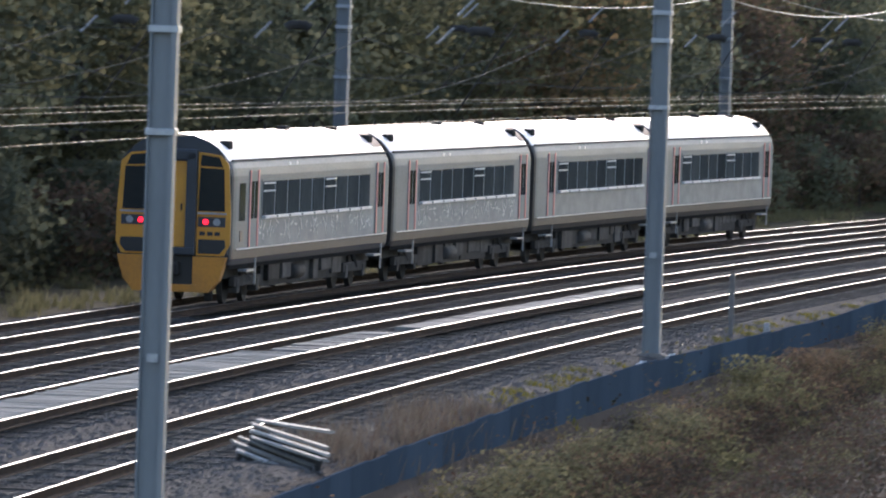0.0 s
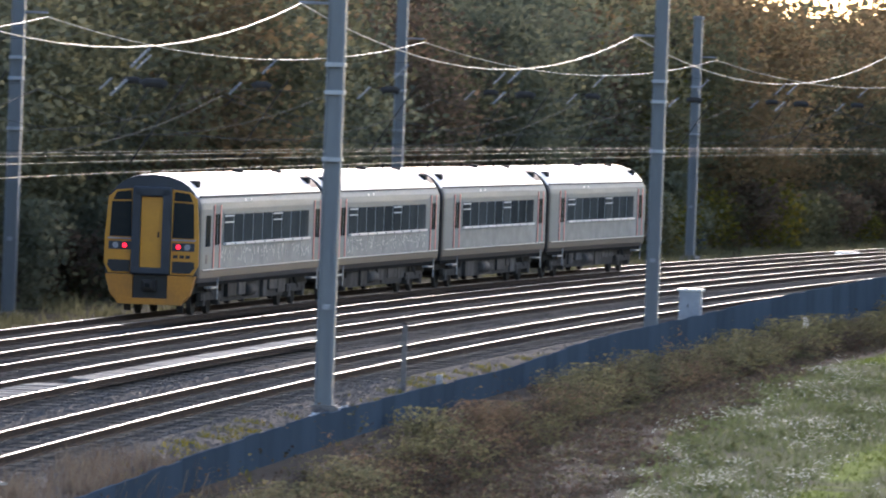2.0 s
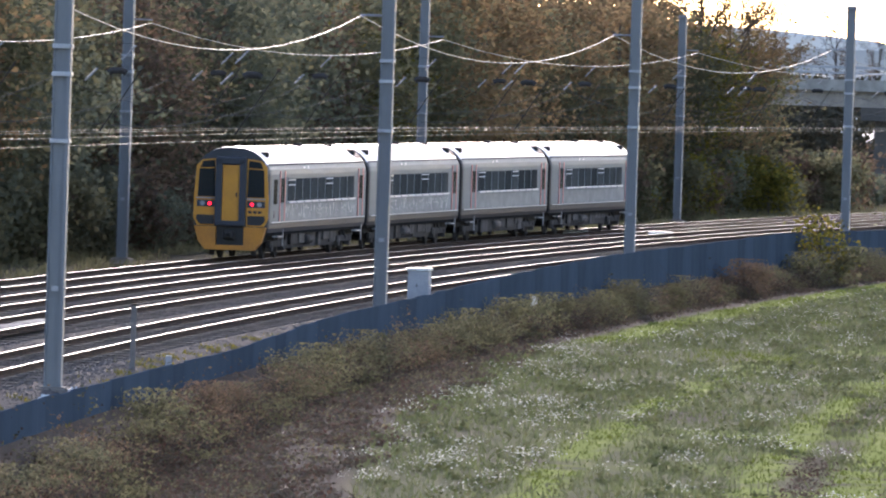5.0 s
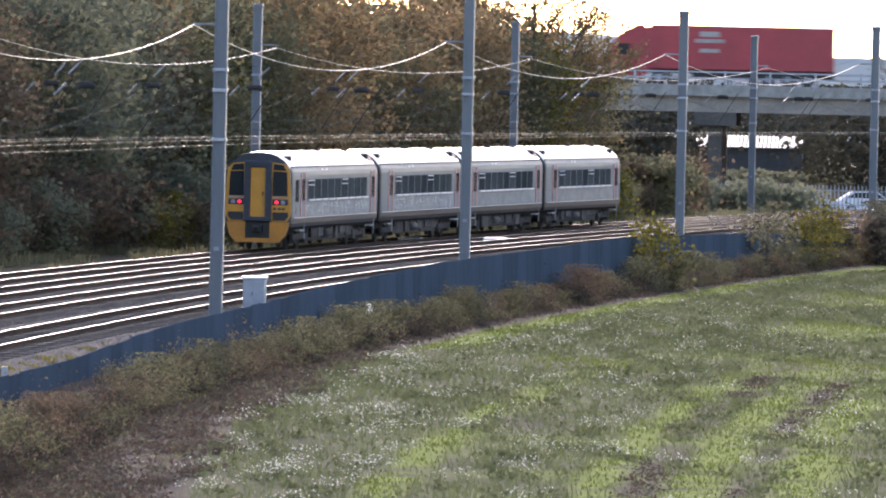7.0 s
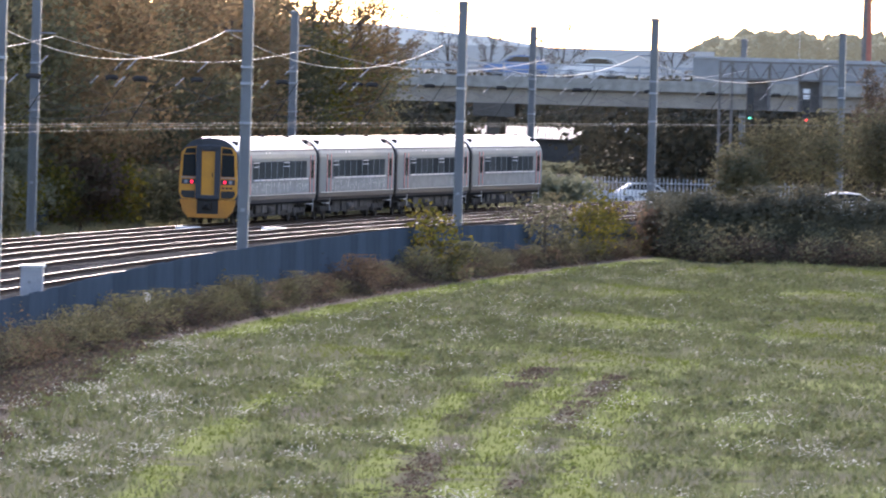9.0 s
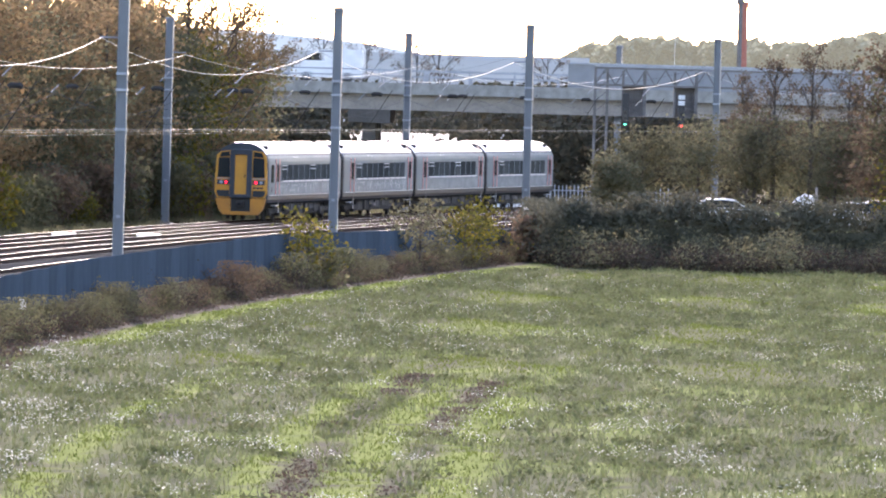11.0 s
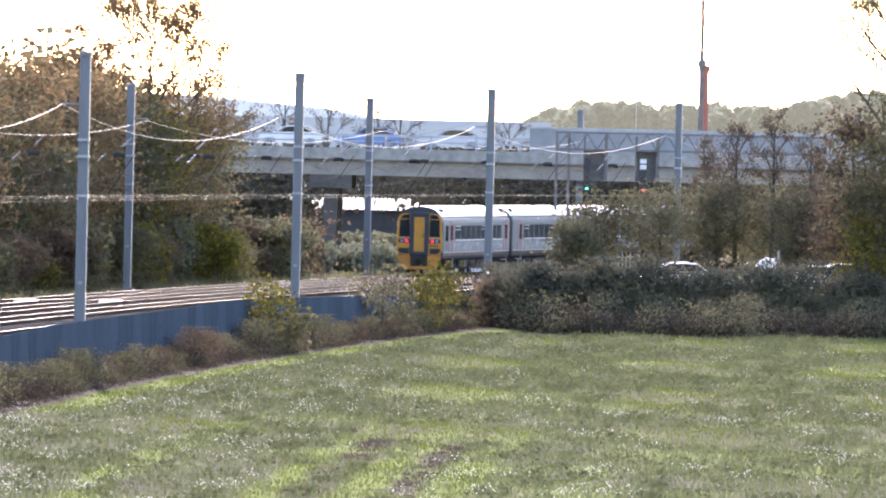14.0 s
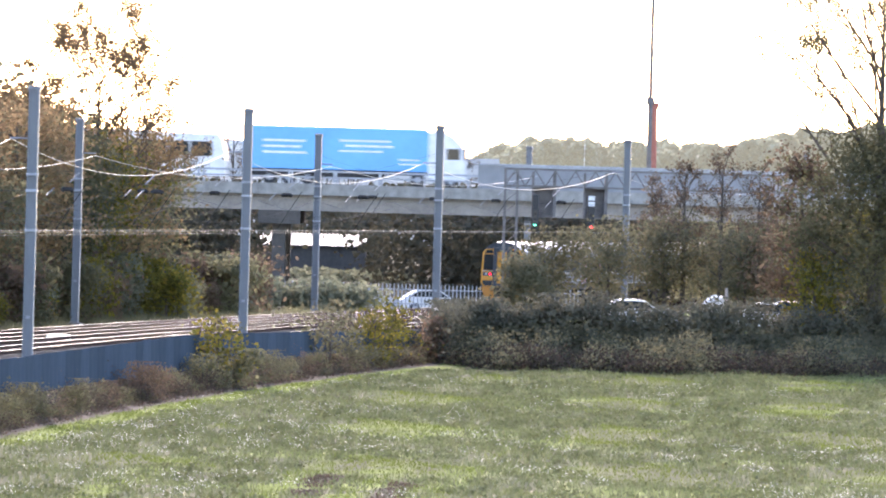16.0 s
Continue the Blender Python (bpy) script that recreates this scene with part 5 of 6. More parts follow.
# big trees at the field's corner
bush_at("tree", "large dark ivy-clad tree at the edge of the field", L_OLIVE, 13.0, 3.6, 17000, 0.135, 91, 236, 36.2, 0.02, 14, category="tree", group="trees at the field corner")
tall = twiggy_tree("tree", "tall thin-leaved tree with bare limbs at the edge of the field", "tree", 22, 8.5, L_OLIVE, 32000, 0.08, 92, "trees at the field corner", 0.3, 24, 0.9)
q = at(238, 36.4)
stand(tall, q.x, q.y, -0.5, 25, 1.0)
bush_at("tree", "brown and orange-leaved tree beside the hedge", L_BROWN, 10.0, 2.0, 6000, 0.14, 93, 240, 32.6, 0.05, category="tree", group="trees at the field corner")
bush_at("tree", "yellowing tree beside the hedge", L_YELLOW, 6.5, 1.6, 3000, 0.13, 94, 236, 33.6, 0.05, category="tree", group="trees at the field corner")


def scatter(name, label, category, leaf, n, box, size, tall, clump=None, seed=1, keep=None):
    """Leaf cards spread over a stretch of the plan, in clumps, as one piece of stuff."""
    r = np.random.default_rng(seed)
    s0, s1, o0, o1 = box
    k = clump or n // 40
    cs, co, ch = r.uniform(s0, s1, k), r.uniform(o0, o1, k), tall * r.uniform(0.3, 1.15, k)
    if keep is not None:
        ok = keep(cs, co)
        cs, co, ch = cs[ok], co[ok], ch[ok]
        k = len(cs)
    i = r.integers(0, k, n)
    h = ch[i]
    wd = 0.2 + 0.26 * h
    s, o = cs[i] + r.normal(0, 1, n) * wd, co[i] + r.normal(0, 1, n) * wd * 0.8
    z = ground_z(s, o) + h * r.beta(1.3, 1.6, n)
    q = plan_points(s, o, z)
    v, f = cards(q, size, 0.1, 1.7, r)
    mid = plan_points(cs, co, ground_z(cs, co) + ch * 0.25)[i]
    return tagged(soft_leaves(name, v, f, leaf, None, (q - mid) / wd[:, None] + np.array([0, 0, 0.5])), label, category, kind="stuff")


scatter("brush", "brown and reddish dead brush along the foot of the fence", "brush", L_BRUSH, 90000, (-125, 240, 14.5, 16.2), 0.05, 0.75, 480, 3, lambda s, o: o < np.interp(s, [-60, 0, 50], [16.4, 15.8, 15.0]))
scatter("brambles", "dull green brambles along the foot of the fence", "brambles", L_OLIVE, 52000, (-125, 240, 14.5, 16.2), 0.05, 0.9, 220, 4, lambda s, o: o < np.interp(s, [-60, 0, 50], [16.4, 15.8, 15.0]))
scatter("fence_weeds", "reddish-brown dead weeds along the fence foot", "weeds", L_BROWN, 34000, (-125, 240, 14.4, 15.8), 0.045, 0.95, 150, 6, lambda s, o: o < np.interp(s, [-60, 0, 50], [16.4, 15.8, 15.0]))
scatter("field_edge_scrub", "low brown scrub on the bare edge of the field", "scrub", L_BRUSH, 26000, (-125, 62, 15.6, 20.5), 0.06, 0.34, 620, 8, lambda s, o: o < field_edge(s) + 0.6)
scatter("earth_litter", "low dead brown weeds on the bare strip beside the brush", "weeds", L_BRUSH, 26000, (-125, 225, 14.8, 17.3), 0.05, 0.16, 2600, 9, lambda s, o: o < field_edge(s) - 0.15)
scatter("field_corner_scrub", "dull brown and green scrub over the near corner of the field", "scrub", L_BRUSH, 22000, (-125, -38, 17, 26), 0.06, 0.5, 420, 10, lambda s, o: o < field_edge(s) + 0.3)
scatter("dead_stalks", "thin brown weeds at the edge of the field", "weeds", L_SCRUB, 9000, (-125, 60, 15.8, 18.5), 0.05, 0.3, 700, 5, lambda s, o: o < field_edge(s) + 0.6)


def grass(name, label, leaf, n, box, h, w, seed, keep=None, lean=0.35, clump=0):
    r = np.random.default_rng(seed)
    s0, s1, o0, o1 = box
    s, o = r.uniform(s0, s1, n), r.uniform(o0, o1, n)
    if clump:
        i = r.integers(0, clump, n)
        cs, co = r.uniform(s0, s1, clump), r.uniform(o0, o1, clump)
        s, o = cs[i] + r.normal(0, 0.35, n), co[i] + r.normal(0, 0.22, n)
    if keep is not None:
        ok = keep(s, o)
        s, o = s[ok], o[ok]
    v, f = blades(plan_points(s, o, ground_z(s, o) - 0.01), h, w, lean, r)
    return tagged(link_mesh(name, v, f, leaf), label, "grass", kind="stuff")


def in_stripe(s, o):
    """Strips of young crop: wheel lines at the near end, one along the far edge, broad patches further out."""
    m = np.zeros(len(o), bool)
    for a, b in ((22.9, 24.0), (27.4, 28.4), (29.4, 30.7), (31.6, 32.9)):
        m |= (o > a) & (o < b) & (s < 52 + 26 * np.sin(o * 5 + s * 0.03)) & (np.sin(s * 0.37 + a) + np.sin(s * 0.9 + o * 3) > -1.1)
    e = o - field_edge(s)
    m |= (e > 0.2) & (e < 1.9) & (s > 66)
    return m | ((np.sin(s * 0.13 + 1) + np.sin(o * 0.8 + s * 0.05) + 0.5 * np.sin(s * 0.5 + o * 1.3) > 0.7) & (s > 50) & (o > 21))


def patchy(s, o):
    """Clumps of weed with bare gaps between them at the near end."""
    return (np.sin(s * 1.1 + o * 2.3) + np.sin(s * 0.47 - o * 3.1 + 2) + np.sin(s * 2.3 + o * 5.2 + np.sin(o)) > -0.35) | (s > 70)


def bare(s, o):
    """Wheel ruts of bare earth between the strips."""
    return (((o > 28.4) & (o < 29.3)) | ((o > 30.8) & (o < 31.5))) & (np.sin(s * 0.21) + np.sin(s * 0.083 + o) > 0.1) & (s < 50)


def build_puddle():
    """A shallow pool in the wheel line, mirroring the bright sky."""
    v = [tuple(at(-41.2 + 3.4 * math.cos(a) * (1 + 0.25 * math.sin(3 * a + 1)), 23.1 + 0.45 * math.sin(a) * (1 + 0.3 * math.cos(2 * a)), float(ground_z(-41.2, 23.1)) + 0.07)) for a in [k * math.pi / 20 for k in range(40)]]
    low = [(x, y, z - 0.25) for x, y, z in v]
    f = [list(range(40))] + [(k, k + 40, (k + 1) % 40 + 40, (k + 1) % 40) for k in range(40)]
    m = mat("still_water", (0.03, 0.032, 0.03), (0.04, 0.04, 0.035), rough=0.1, spec=0.6)
    tagged(link_mesh("puddle", v + low, f, m), "shallow puddle in the wheel line shining with sky", "puddle", kind="structure")


build_puddle()


def field(s, o):
    return (s < 205 + (o - 16) * 1.5) & (o > field_edge(s) + 0.1) & ((s - (-43.5)) ** 2 / 42 + (o - 23.1) ** 2 / 0.3 > 1)


def wob(s, o):
    return o + 0.22 * np.sin(np.arange(len(o)) * 12.9898) + 0.12 * np.sin(s * 0.23) + 0.1 * np.sin(s * 0.71 + 1.0)


grass("field_weeds", "grey-green weeds covering the field", L_WEED, 120000, (-75, 235, 16.2, 52), 0.17, 0.03, 11, lambda s, o: field(s, o) & ~in_stripe(s, wob(s, o)) & ~bare(s, wob(s, o)))
grass("crop_grass", "short bright green grass in strips across the field", L_LUSH, 230000, (-75, 235, 16.2, 52), 0.085, 0.022, 12, lambda s, o: field(s, o) & in_stripe(s, wob(s, o)))
scatter("leafy_weeds", "leafy clumps of weed dotted over the field", "weeds", L_WEED, 90000, (-75, 225, 16.4, 50), 0.075, 0.3, 5200, 13, lambda s, o: patchy(s, o) & field(s, o) & ~in_stripe(s, wob(s, o)) & ~bare(s, wob(s, o)))


scatter("rut_clods", "brown clods and dead stalks in the wheel ruts", "clods", L_BRUSH, 5000, (-75, 62, 28.2, 31.8), 0.045, 0.08, 3000, 14, bare)


def seed_heads():
    r = np.random.default_rng(17)
    n, k = 26000, 1000
    cs, co = -70 + 260 * r.random(k) ** 1.3, 16.4 + 30 * r.random(k) ** 1.6
    ok = patchy(cs, co) & ~in_stripe(cs, co) & field(cs, co) & ~bare(cs, co)
    cs, co = cs[ok], co[ok]
    i = r.integers(0, len(cs), n)
    s, o = cs[i] + r.normal(0, 0.8, n), co[i] + r.normal(0, 0.3, n)
    thin = r.random(n) < np.interp(s, [-20, 60, 120], [1.0, 0.5, 0.22])
    s, o = s[thin], o[thin]
    n = len(s)
    v, f = cards(plan_points(s, o, ground_z(s, o) + r.uniform(0.14, 0.34, n)), 0.034, 0.0, 1.2, r)
    tagged(link_mesh("seed_heads", v, f, L_SEED), "pale fluffy seed heads scattered over the weeds", "seed heads", kind="stuff")


seed_heads()
grass("straw_grass", "dry straw-coloured grass between the track and the fence", L_STRAW, 1900, (-74, -52, 12.1, 13.4), 0.4, 0.012, 18, clump=46)
grass("verge_grass", "short yellow-green grass on the ballast shoulder", L_YELLOW, 4200, (-60, 60, 12.3, 13.5), 0.1, 0.015, 19, clump=60)
grass("far_verge_grass", "rough dull grass under the trees", L_OLIVE, 14000, (-60, 330, -9.5, -3.4), 0.35, 0.03, 20, clump=500)


def build_hedge():
    """A long ivy-covered wall along the far end of the field."""
    root = thing("hedge", "dark ivy-covered hedge along the far end of the field", "hedge")
    line = [at(238, 15.0), at(226, 18.0), at(223.5, 21), at(225.5, 26), at(229.5, 31), at(236, 38), at(244, 46)]
    bm = bmesh.new()
    for a, b in zip(line[:-1], line[1:]):
        d = (b - a).normalized()
        nrm = Vector((-d.y, d.x, 0)) * 0.45
        vs = [bm.verts.new((p + nrm * k) + Vector((0, 0, z))) for p in (a, b) for k in (-1, 1) for z in (-1.6, 0.45)]
        for q in ((0, 1, 3, 2), (4, 6, 7, 5), (0, 4, 5, 1), (2, 3, 7, 6), (1, 5, 7, 3)):
            bm.faces.new([vs[i] for i in q])
    part("core", bm, L_IVY, root, "dark mass of stems")
    r = np.random.default_rng(23)
    n = 70000
    seg = r.integers(0, len(line) - 1, n)
    f = r.random(n)
    A, B = np.array([tuple(p) for p in line[:-1]])[seg], np.array([tuple(p) for p in line[1:]])[seg]
    p = A + (B - A) * f[:, None]
    top = 1.62 + 0.26 * np.sin(p[:, 0] * 0.8) + 0.34 * np.sin(p[:, 0] * 2.3 + 1) + 0.28 * np.sin(p[:, 0] * 5.1)
    p[:, 2] = -1.5 + (top + 1.5) * r.beta(1.6, 1.1, n)
    p[:, :2] += r.normal(0, 0.55, (n, 2))
    mid = np.stack([p[:, 0], A[:, 1] + (B - A)[:, 1] * f, p[:, 2] * 0 + 0.2], 1)
    v, q = cards(p, 0.125, 0.2, 1.3, r)
    soft_leaves("ivy", v, q, L_IVY, root, p - mid + 0.35 * np.sin(p[:, [1, 2, 0]] * 2.7 + p * 1.9))
    # rough scrub growing along its foot
    for name, lab, leaf, n, m, tall in (("hedge_scrub", "grey-brown dead scrub along the foot of the hedge", L_BRUSH, 44000, 260, (0.4, 1.5)), ("hedge_bush", "olive-green sprays growing out of the scrub", L_SCRUB, 26000, 70, (0.8, 2.3))):
        k = r.integers(0, m, n)
        kf, ks, kh = r.random(m), r.integers(0, len(line) - 1, m), r.uniform(*tall, m)
        A, B = np.array([tuple(p) for p in line[:-1]])[ks], np.array([tuple(p) for p in line[1:]])[ks]
        c = A + (B - A) * kf[:, None] + np.stack([np.zeros(m), r.uniform(-7.5, -2.0, m), np.zeros(m)], 1)
        p = c[k] + np.stack([r.normal(0, 0.5, n), r.normal(0, 0.7, n), -1.5 + kh[k] * r.beta(1.2, 1.4, n)], 1)
        v, q = cards(p, 0.085, 0.1, 1.5, r)
        tagged(soft_leaves(name, v, q, leaf, None, p - c[k] + np.array([0, 0, 1.0])), lab, "scrub", kind="stuff")


build_hedge()


def far_wood():
    r = np.random.default_rng(29)
    # a low wooded hill far behind the bridge
    n = 30000
    crowns = 90
    ccx, cch, ccd = np.linspace(-2, 120, crowns) + r.normal(0, 1.5, crowns), r.uniform(-1.5, 1.5, crowns), r.uniform(0, 60, crowns)
    i = r.integers(0, crowns, n)
    env = np.interp(ccx, [-2, 6, 20, 45, 70, 90, 120], [13, 19, 23, 22, 23, 27, 29])
    a = r.uniform(0, 2 * math.pi, n)
    u = np.sqrt(r.random(n))
    px = ccx[i] + np.cos(a) * u * 4.2
    pz = env[i] + cch[i] - 5 + np.sqrt(np.clip(1 - u ** 2, 0, 1)) * 5 - r.exponential(3.5, n)
    p = np.stack([345 + px, 2476 - px * 0.13 + ccd[i], np.maximum(pz, -1)], 1)
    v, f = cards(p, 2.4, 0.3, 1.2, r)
    tagged(link_mesh("distant_wood", v, f, L_HAZE), "wooded rise far behind the bridge, haze painted into its leaves", "woodland", kind="stuff")
    # trees under and behind the bridge, leaf colour darkened for its shade
    n = 96000
    k = 300
    kx, kd, kh = r.uniform(-45, 62, k), r.uniform(645, 690, k), r.uniform(6.8, 8.2, k)
    hid = (kx > -13) & (kx < -3)
    kd[hid] += 75
    kh[hid] -= 1.0
    i = r.integers(0, len(kx), n)
    lx, ld, lz = kx[i] + r.normal(0, 1.7, n), kd[i] + r.normal(0, 1.5, n), kh[i] * r.beta(1.4, 0.95, n) - 0.3
    p = np.outer(lx, np.array(tuple(BX))) + np.outer(ld, np.array(tuple(BD)))
    p[:, 2] = lz
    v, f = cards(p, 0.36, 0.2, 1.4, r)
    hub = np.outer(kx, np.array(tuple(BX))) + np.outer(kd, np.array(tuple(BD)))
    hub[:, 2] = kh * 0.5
    tagged(soft_leaves("wood_behind_bridge", v, f, L_SHADE, None, p - hub[i]), "trees seen under and behind the bridge, its shade painted into their leaves", "woodland", kind="stuff")
    n, k = 15000, 110
    kx, kd, kh = r.uniform(-14, -1, k), r.uniform(672, 694, k), r.uniform(0.8, 1.5, k)
    kx[60:], kd[60:], kh[60:] = r.uniform(-17, -3.2, 50), r.uniform(556, 563, 50), r.uniform(1.0, 2.1, 50)
    i = r.integers(0, k, n)
    p = np.outer(kx[i] + r.normal(0, 0.7, n), np.array(tuple(BX))) + np.outer(kd[i] + r.normal(0, 1.0, n), np.array(tuple(BD)))
    p[:, 2] = kh[i] * r.beta(1.3, 1.3, n) - 0.4
    v, f = cards(p, 0.3, 0.2, 1.4, r)
    tagged(link_mesh("undergrowth", v, f, L_DARK), "dark undergrowth under the bridge and before the low shed", "undergrowth", kind="stuff")


far_wood()
for i, (x, d, h) in enumerate([(-14, 660, 13.0), (-11.5, 700, 12.6), (-19, 680, 13.6), (2.6, 720, 11.6), (-8.0, 740, 12.2), (-6.2, 735, 12.4)]):
    b = twiggy_tree("tree", "bare-twigged reddish tree behind the bridge", "tree", h, 3.0, L_BROWN, 900, 0.1, 120 + i, "trees behind the bridge", 0.3, 10, 1.1)
    q = BX * x + BD * d
    stand(b, q.x, q.y, -0.3, i * 50, 1.0)

# ---- buildings and poles behind ----
def build_warehouse():
    root = thing("warehouse", "large warehouse beyond the bridge, haze painted into its colours", "warehouse", bridge_pose(-25, 1095))
    part("wall", boxes((-18, 34, 0, 60, -1, 11.4)), M_HAZEWALL, root, "wall with haze painted into its grey")
    bm = bmesh.new()
    add_prism(bm, [(-26, 11.4), (14, 11.4), (6, 12.6), (-8, 13.7), (-22, 14.0)], 0.5, 60)
    part("roof", bm, M_HAZEROOF, root, "metal roof with haze painted into its white")
    for k in range(6):
        part("roof_light", boxes((-20 + k * 4.4, -18.4 + k * 4.4, 0.2, 20, 13.4 - k * 0.22, 13.75 - k * 0.2)), M_WHITE, root)


def build_shed():
    root = thing("shed", "low shed with a bright corrugated roof under the bridge", "shed", bridge_pose(-7.6, 700))
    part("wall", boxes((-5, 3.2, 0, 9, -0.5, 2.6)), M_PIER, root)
    first = None
    for k in range(27):
        if first is None:
            first = part("roof_rib", add_prism(bmesh.new(), [(-0.15, 0), (0.15, 0), (0.1, 0.08), (-0.1, 0.08)], -0.4, 9.6), M_SHED, root, "bright corrugated roof rib")
            ob = first
        else:
            ob = new("roof_rib", first.data)
            ob.parent = root
        ob.matrix_local = pose(-5 + k * 0.31, 0, 2.6, 5, 0, 0)


def build_chimney():
    root = thing("chimney", "red brick chimney on the skyline", "chimney", pose(233, 1481.8, 0))
    part("shaft", tube([(0, 0, -1), (0, 0, 22.2)], 0.95, 0.62, 14), M_BRICK, root)
    part("cap", tube([(0, 0, 22.2), (0, 0, 23.2)], 0.9, 0.9, 14), M_BRICK, root)


build_warehouse()
build_shed()
build_chimney()
pole = thing("radio_mast", "tall thin grey mast on the skyline", "mast", pose(186, 1185.5, 0))
part("shaft", tube([(0, 0, -1), (0, 0, 20)], 0.34, 0.3, 8), M_GANTRY, pole)
part("top_tube", tube([(0, 0, 20), (0, 0, 48)], 0.26, 0.2, 8), M_GANTRY, pole)
part("bracket", boxes((-0.5, 0.5, -0.1, 0.1, 19.6, 20.6)), M_GANTRY, pole)
thin = thing("radio_mast", "thin grey pole on the skyline behind the trees", "mast", pose(98.9, 1185, 0))
part("shaft", tube([(0, 0, -1), (0, 0, 18), (0, 0, 34)], 0.2, 0.12, 8), M_GANTRY, thin)
for x, d, z in ((15.5, 900, 17.3), (19.5, 900, 16.6)):
    lamp = thing("street_lamp", "street lamp with a small head on the skyline", "street lamp", bridge_pose(x, d), group="street lamps")
    part("post", tube([(0.35, 0, 0), (0.35, 0, z - 0.5)], 0.028, 0.02, 6), M_WHITE, lamp)
    part("lamp_head", tube([(-0.25, 0, z), (0.25, 0, z), (0.4, 0, z - 0.2)], 0.09, 0.06, 6), M_UNDER, lamp)


# ---- small things beside the line ----
def build_cabinet(s, o, w, h, z):
    root = thing("relay_cabinet", "white relay cabinet beside the track behind the fence, greyed for shade", "cabinet", frame_at(s, o, z))
    part("body", boxes((-w / 2, w / 2, -0.3, 0.3, 0.12, h), bevel=0.02), M_CABINET, root)
    # lid kept white against the greyed body, painting in the light on top
    part("lid", boxes((-w / 2 - 0.05, w / 2 + 0.05, -0.36, 0.36, h, h + 0.08), bevel=0.02), M_WHITE, root, "lid left white as if sunlit")
    part("door", boxes((-w / 2 + 0.05, -0.01, -0.325, -0.3, 0.2, h - 0.08), (0.01, w / 2 - 0.05, -0.325, -0.3, 0.2, h - 0.08)), M_CABINET, root)
    part("handle", boxes((-0.05, -0.03, -0.35, -0.325, h * 0.5, h * 0.6)), M_DARK, root)
    part("plinth", boxes((-w / 2 - 0.08, w / 2 + 0.08, -0.38, 0.38, -0.2, 0.12)), M_CONCRETE, root)


build_cabinet(62, 12.0, 0.66, 1.0, -0.3)


def build_marker():
    root = thing("marker_post", "grey marker post on the ballast behind the fence", "post", frame_at(-7, 12.5, -0.35))
    part("shaft", boxes((-0.06, 0.06, -0.05, 0.05, -0.2, 1.5), bevel=0.01), M_GANTRY, root)
    part("cap", boxes((-0.07, 0.07, -0.06, 0.06, 1.5, 1.54)), M_DARK, root)
    part("bracket", boxes((-0.12, 0.02, -0.1, 0.0, 1.02, 1.1)), M_CONCRETE, root)
    r2 = thing("marker_stub", "short pale stub post beside the taller one", "post", frame_at(-4, 13.0, -0.5))
    part("shaft", boxes((-0.07, 0.07, -0.06, 0.06, -0.2, 0.42), bevel=0.01), M_CABINET, r2)


build_marker()


def build_planks():
    """Splintered boards leaning in three layers on two added dark blocks, which also stand for the shadow below."""
    r = random.Random(3)
    base = at(-75.6, 12.3, -0.42)
    for i, (dx, dy, dz) in enumerate(((0.1, 0.55, 0.1), (-0.05, 0.15, 0.0))):
        st = thing("old_sleeper", "dark block added under the planks as prop and shadow", "sleeper", pose(*base) @ pose(dx, dy, dz + 0.06, 0, 12, 4), group="sleepers under the planks")
        part("timber", boxes((-0.6, 0.6, -0.13, 0.13, -0.22, 0.12 + 0.14 * (1 - i)), bevel=0.02), M_DARK, st)
    # across, away, up, slope and number of boards of each layer
    for x, y, z, slope, count in ((0.27, 0.7, 0.66, 7, 1), (0.16, 0.35, 0.42, 15.6, 3), (-0.09, 0.0, 0.2, 19, 3)):
        for k in range(count):
            j = k - (count - 1) / 2
            p = thing("plank", "splintered weathered grey plank lying on a heap", "plank", pose(*base) @ pose(x, y, z, 0, slope, 0) @ pose(r.uniform(-0.06, 0.06), -0.3 * j, -0.085 * j, 7 + r.uniform(-3, 3), 0, r.uniform(-2.5, 2.5)), group="planks in a heap")
            bm = bmesh.new()
            ring = [(-0.62 + r.uniform(-0.05, 0.05), -0.072)] + [(0.6 + r.uniform(-0.09, 0.09), -0.072 + 0.0288 * e) for e in range(6)] + [(-0.62 + r.uniform(-0.05, 0.05), 0.072)]
            lo, hi = [bm.verts.new((u, v, -0.02)) for u, v in ring], [bm.verts.new((u, v, 0.02)) for u, v in ring]
            bm.faces.new(list(reversed(lo)))
            bm.faces.new(hi)
            for e in range(len(ring)):
                f = (e + 1) % len(ring)
                bm.faces.new((lo[e], lo[f], hi[f], hi[e]))
            part("timber", bm, M_WOOD, p)


build_planks()
sign = thing("fence_sign", "small white sign hanging on the blue fence", "sign", frame_at(78.8, 13.68, -0.56))
part("plate", boxes((0.0, 0.03, -0.9, 0.9, -0.18, 0.18), bevel=0.005), M_WHITE, sign)


def build_track_box(s, o):
    root = thing("track_box", "low box in the track, a bright reflection painted white", "track box", frame_at(s, o, -0.2), group="boxes in the track")
    # white paint carries the bright reflection lying in the track
    part("body", boxes((-0.5, 0.5, -0.45, 0.45, 0, 0.2), bevel=0.03), M_WHITE, root)
    part("lid", boxes((-0.46, 0.46, -0.4, 0.4, 0.2, 0.225), bevel=0.008), M_STEEL, root)


build_track_box(186.5, 0.1)
build_track_box(190.5, 3.3)


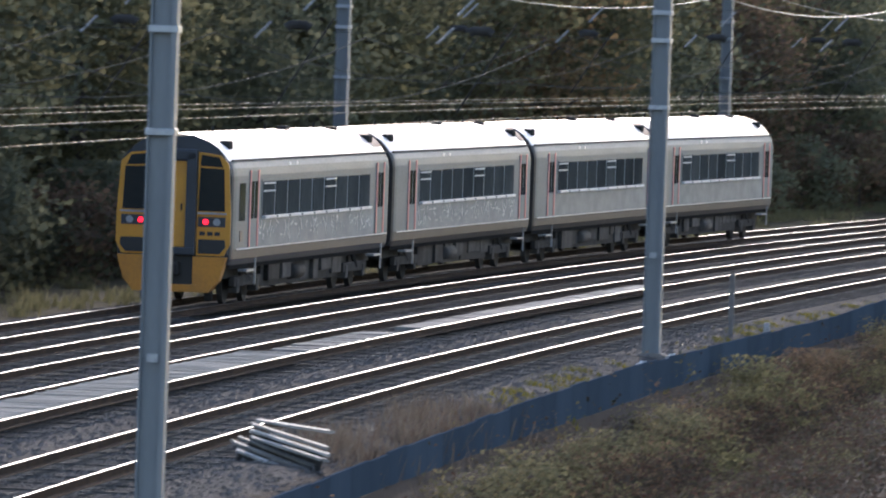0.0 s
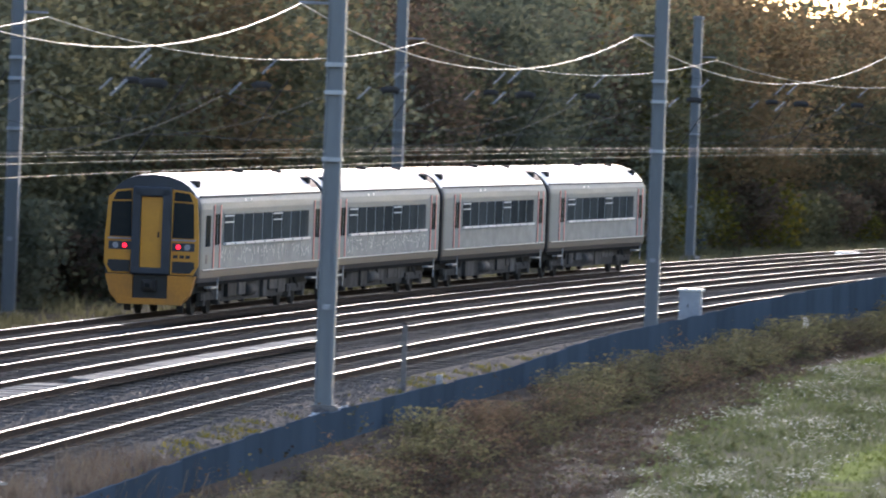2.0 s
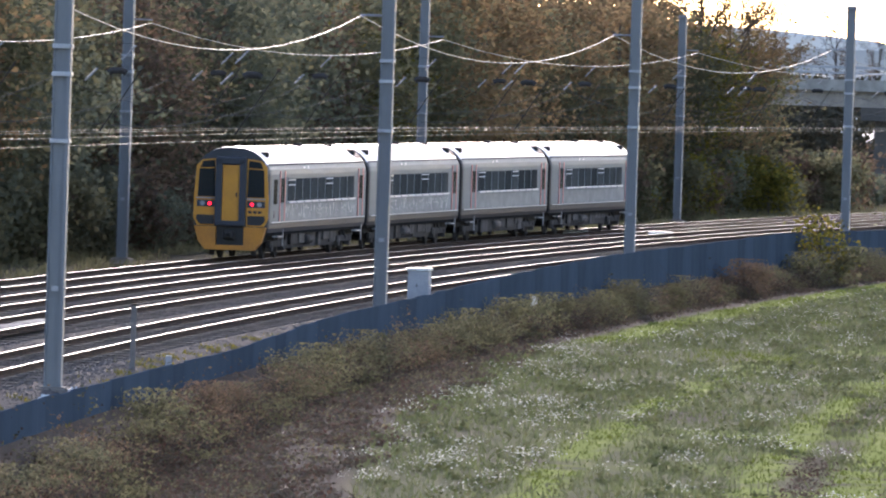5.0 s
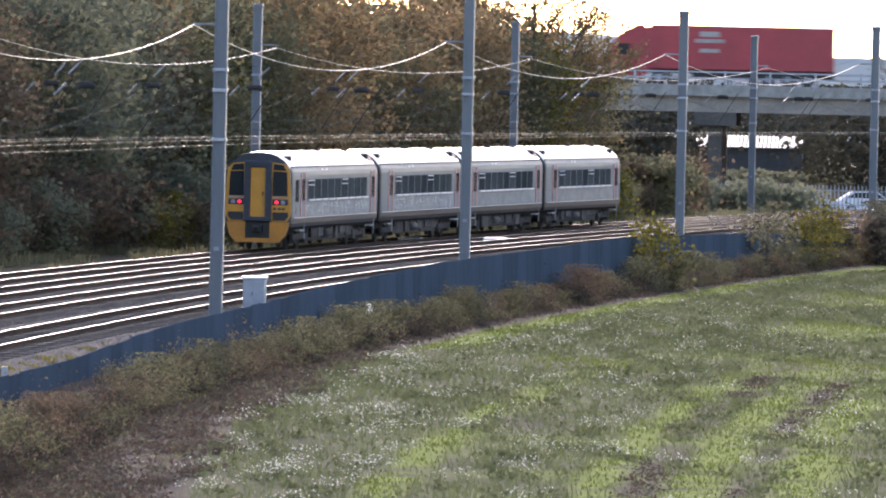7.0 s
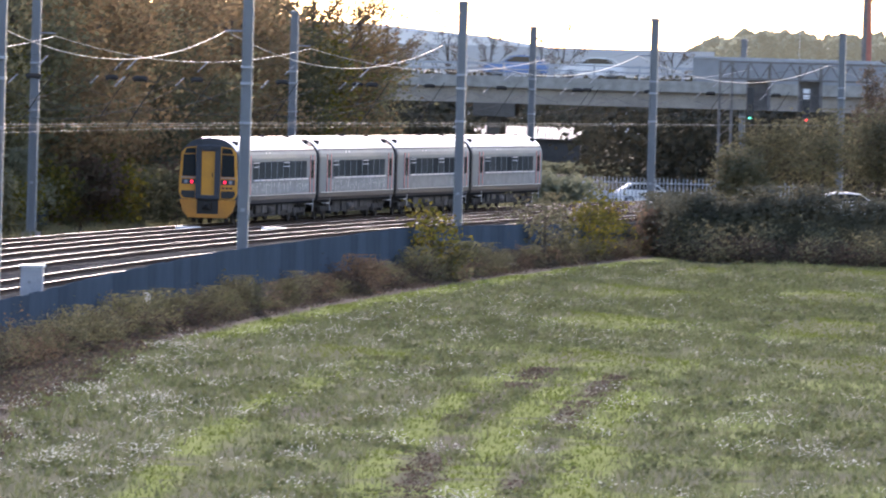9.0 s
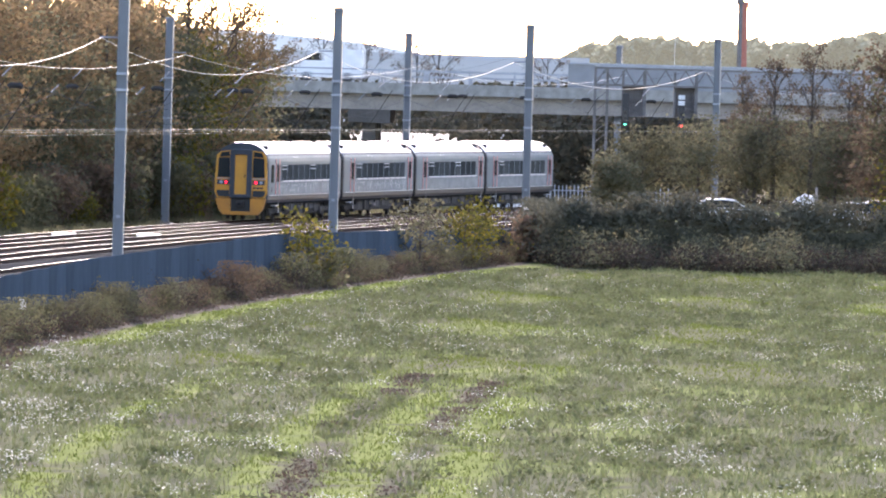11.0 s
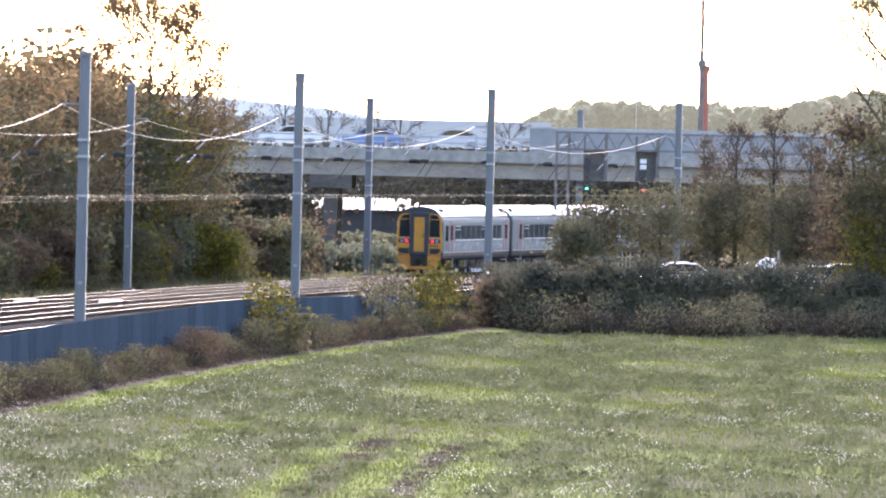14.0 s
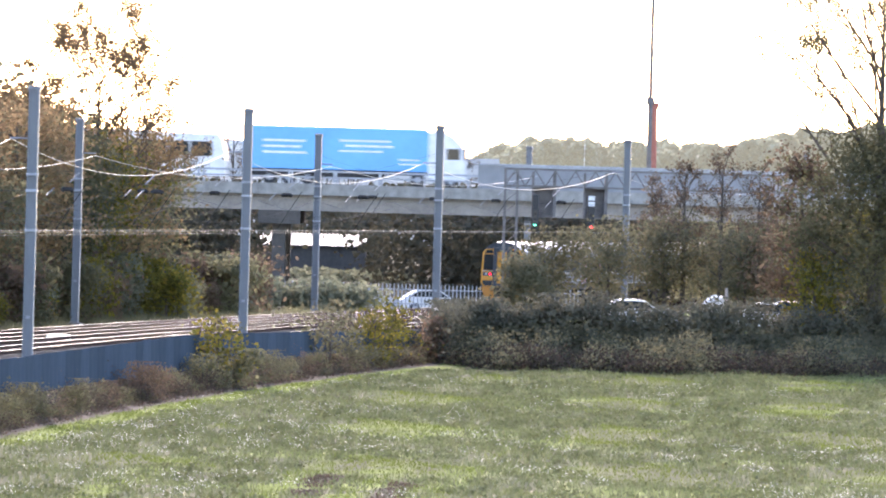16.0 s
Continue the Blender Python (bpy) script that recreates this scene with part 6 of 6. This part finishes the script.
def build_hut():
    root = thing("lineside_hut", "small pale-roofed lineside hut at the end of the fence", "hut", frame_at(246, 13.8, -0.4))
    part("wall", boxes((-0.55, 0.55, -0.5, 0.5, 0, 1.3)), M_CLAD, root)
    part("roof", boxes((-0.65, 0.65, -0.6, 0.6, 1.3, 1.42), bevel=0.03), M_WHITE, root)
    bin_ = thing("lineside_box", "low dull blue box among the shrubs beyond the track", "box", frame_at(31, -10.2, -0.5))
    part("body", boxes((-0.7, 0.7, -0.4, 0.4, 0, 0.85), bevel=0.02), M_FENCE, bin_)
    part("lid", boxes((-0.75, 0.75, -0.45, 0.45, 0.85, 0.93), bevel=0.02), M_FENCE, bin_)
    blue = thing("lineside_hut", "dull blue hut among the shrubs beyond the track", "hut", frame_at(198, -9.0, -0.5))
    part("wall", boxes((-0.5, 0.5, -0.5, 0.5, 0, 1.7)), M_FENCE, blue)
    part("roof", boxes((-0.58, 0.58, -0.58, 0.58, 1.7, 1.78)), M_FENCE, blue)


build_hut()
# small white blocks added in place of a chain of glints along the fence
glint_rng = np.random.default_rng(41)
for i in range(14):
    s = -31.0 + i * 1.05 + float(glint_rng.uniform(-0.3, 0.3))
    k = float(glint_rng.uniform(0.25, 0.75))
    st = thing("white_stone", "white block standing for a glint along the fence top", "stone", frame_at(s, 13.3, -0.5), group="white stones beside the mast")
    bm = boxes((-0.1 * k, 0.1 * k, -0.14 * k, 0.14 * k, 0, 0.12 + 0.28 * k), bevel=0.03)
    for v in bm.verts:
        v.co += Vector(glint_rng.normal(0, 0.02, 3))
    part("block", bm, M_WHITE, st)

# parked vehicles behind the hedge and under the bridge
for x, y, m, turn, lab in ((70.2, 449.6, M_WHITE, 75, "white parked car behind the ivy hedge"), (77.4, 449.5, M_WHITE, 60, "white parked car beside the blue container")):
    c = build_car_body(m, lab)
    tagged(c, group="cars parked behind the hedge")
    c.matrix_world = pose(x, y, 0.33, 0, 0, turn - 82)
for x, d, m in ((-3.4, 574, M_CARGREY), (0.8, 577, M_WHITE), (-8.4, 580, M_CARBLUE)):
    c = build_car_body(m, "parked car behind the palisade under the bridge")
    tagged(c, group="cars parked under the bridge")
    c.matrix_world = bridge_pose(x, d, -0.75, 8)


def build_container():
    root = thing("skip_container", "dark blue steel container behind the hedge", "container", pose(78.6, 449.0, 0.1, 0, 0, -8))
    part("body", boxes((-1.3, 1.4, -1, 1, 0, 1.75), bevel=0.03), M_FENCE, root)
    for k in range(8):
        part("rib", boxes((-1.25 + k * 0.36, -1.15 + k * 0.36, -1.05, -1.0, 0.1, 1.65)), M_FENCE, root)
    part("rim", boxes((-1.36, 1.46, -1.06, 1.06, 1.7, 1.8)), M_SLATE, root)
    s2 = thing("tarpaulin_heap", "crumpled pale sheeting heaped behind the hedge", "sheeting", pose(74.0, 448.6, 1.5))
    bm = bmesh.new()
    bmesh.ops.create_icosphere(bm, subdivisions=3, radius=0.5)
    for v in bm.verts:
        v.co *= 1 + 0.45 * noise.noise(v.co * 3.1)
        v.co.z *= 1.2
        v.co.x *= 1.2
    part("sheet", bm, M_WHITE, s2)
    part("lid", boxes((0.5, 0.56, -0.3, 0.3, 0.1, 1.0)), M_CONCRETE, s2)


build_container()


def build_palisade():
    root = thing("palisade_fence", "grey palisade fence beyond the tracks under the bridge", "fence", bridge_pose(-12, 566, -0.4))
    part("rail", boxes((0, 22, 0, 0.05, 0.3, 0.36), (0, 22, 0, 0.05, 1.2, 1.26)), M_STEEL, root)
    first = None
    for k in range(90):
        if first is None:
            first = part("pale", add_prism(bmesh.new(), [(-0.035, 0), (0.035, 0), (0.035, 1.5), (0, 1.62), (-0.035, 1.5)], -0.02, 0.0), M_STEEL, root)
            ob = first
        else:
            ob = new("pale", first.data)
            ob.parent = root
        ob.location.x = k * 0.245


build_palisade()


# ---- what moves ----
SPEED = 22.585


def car_pose(s):
    a, b = at(s + 3.6), at(s + 18.9)
    d = (b - a).normalized()
    p = a - d * 3.6
    return pose(p.x, p.y, 0, 0, 0, math.degrees(math.atan2(-d.x, d.y)))


def motions():
    for k, car in enumerate(CARS):
        walk(car, [(t / 2, car_pose(SPEED * (t / 2 - 0.5) + 0.35 + 23.2 * k)) for t in range(33)])
    for ob, lane, v, t0, x0 in TRAFFIC:
        walk(ob, [(t, bridge_pose(x0 + v * (t - t0), lane, ROAD, 0 if v > 0 else 180)) for t in (0.0, 8.0, 16.0)])


motions()
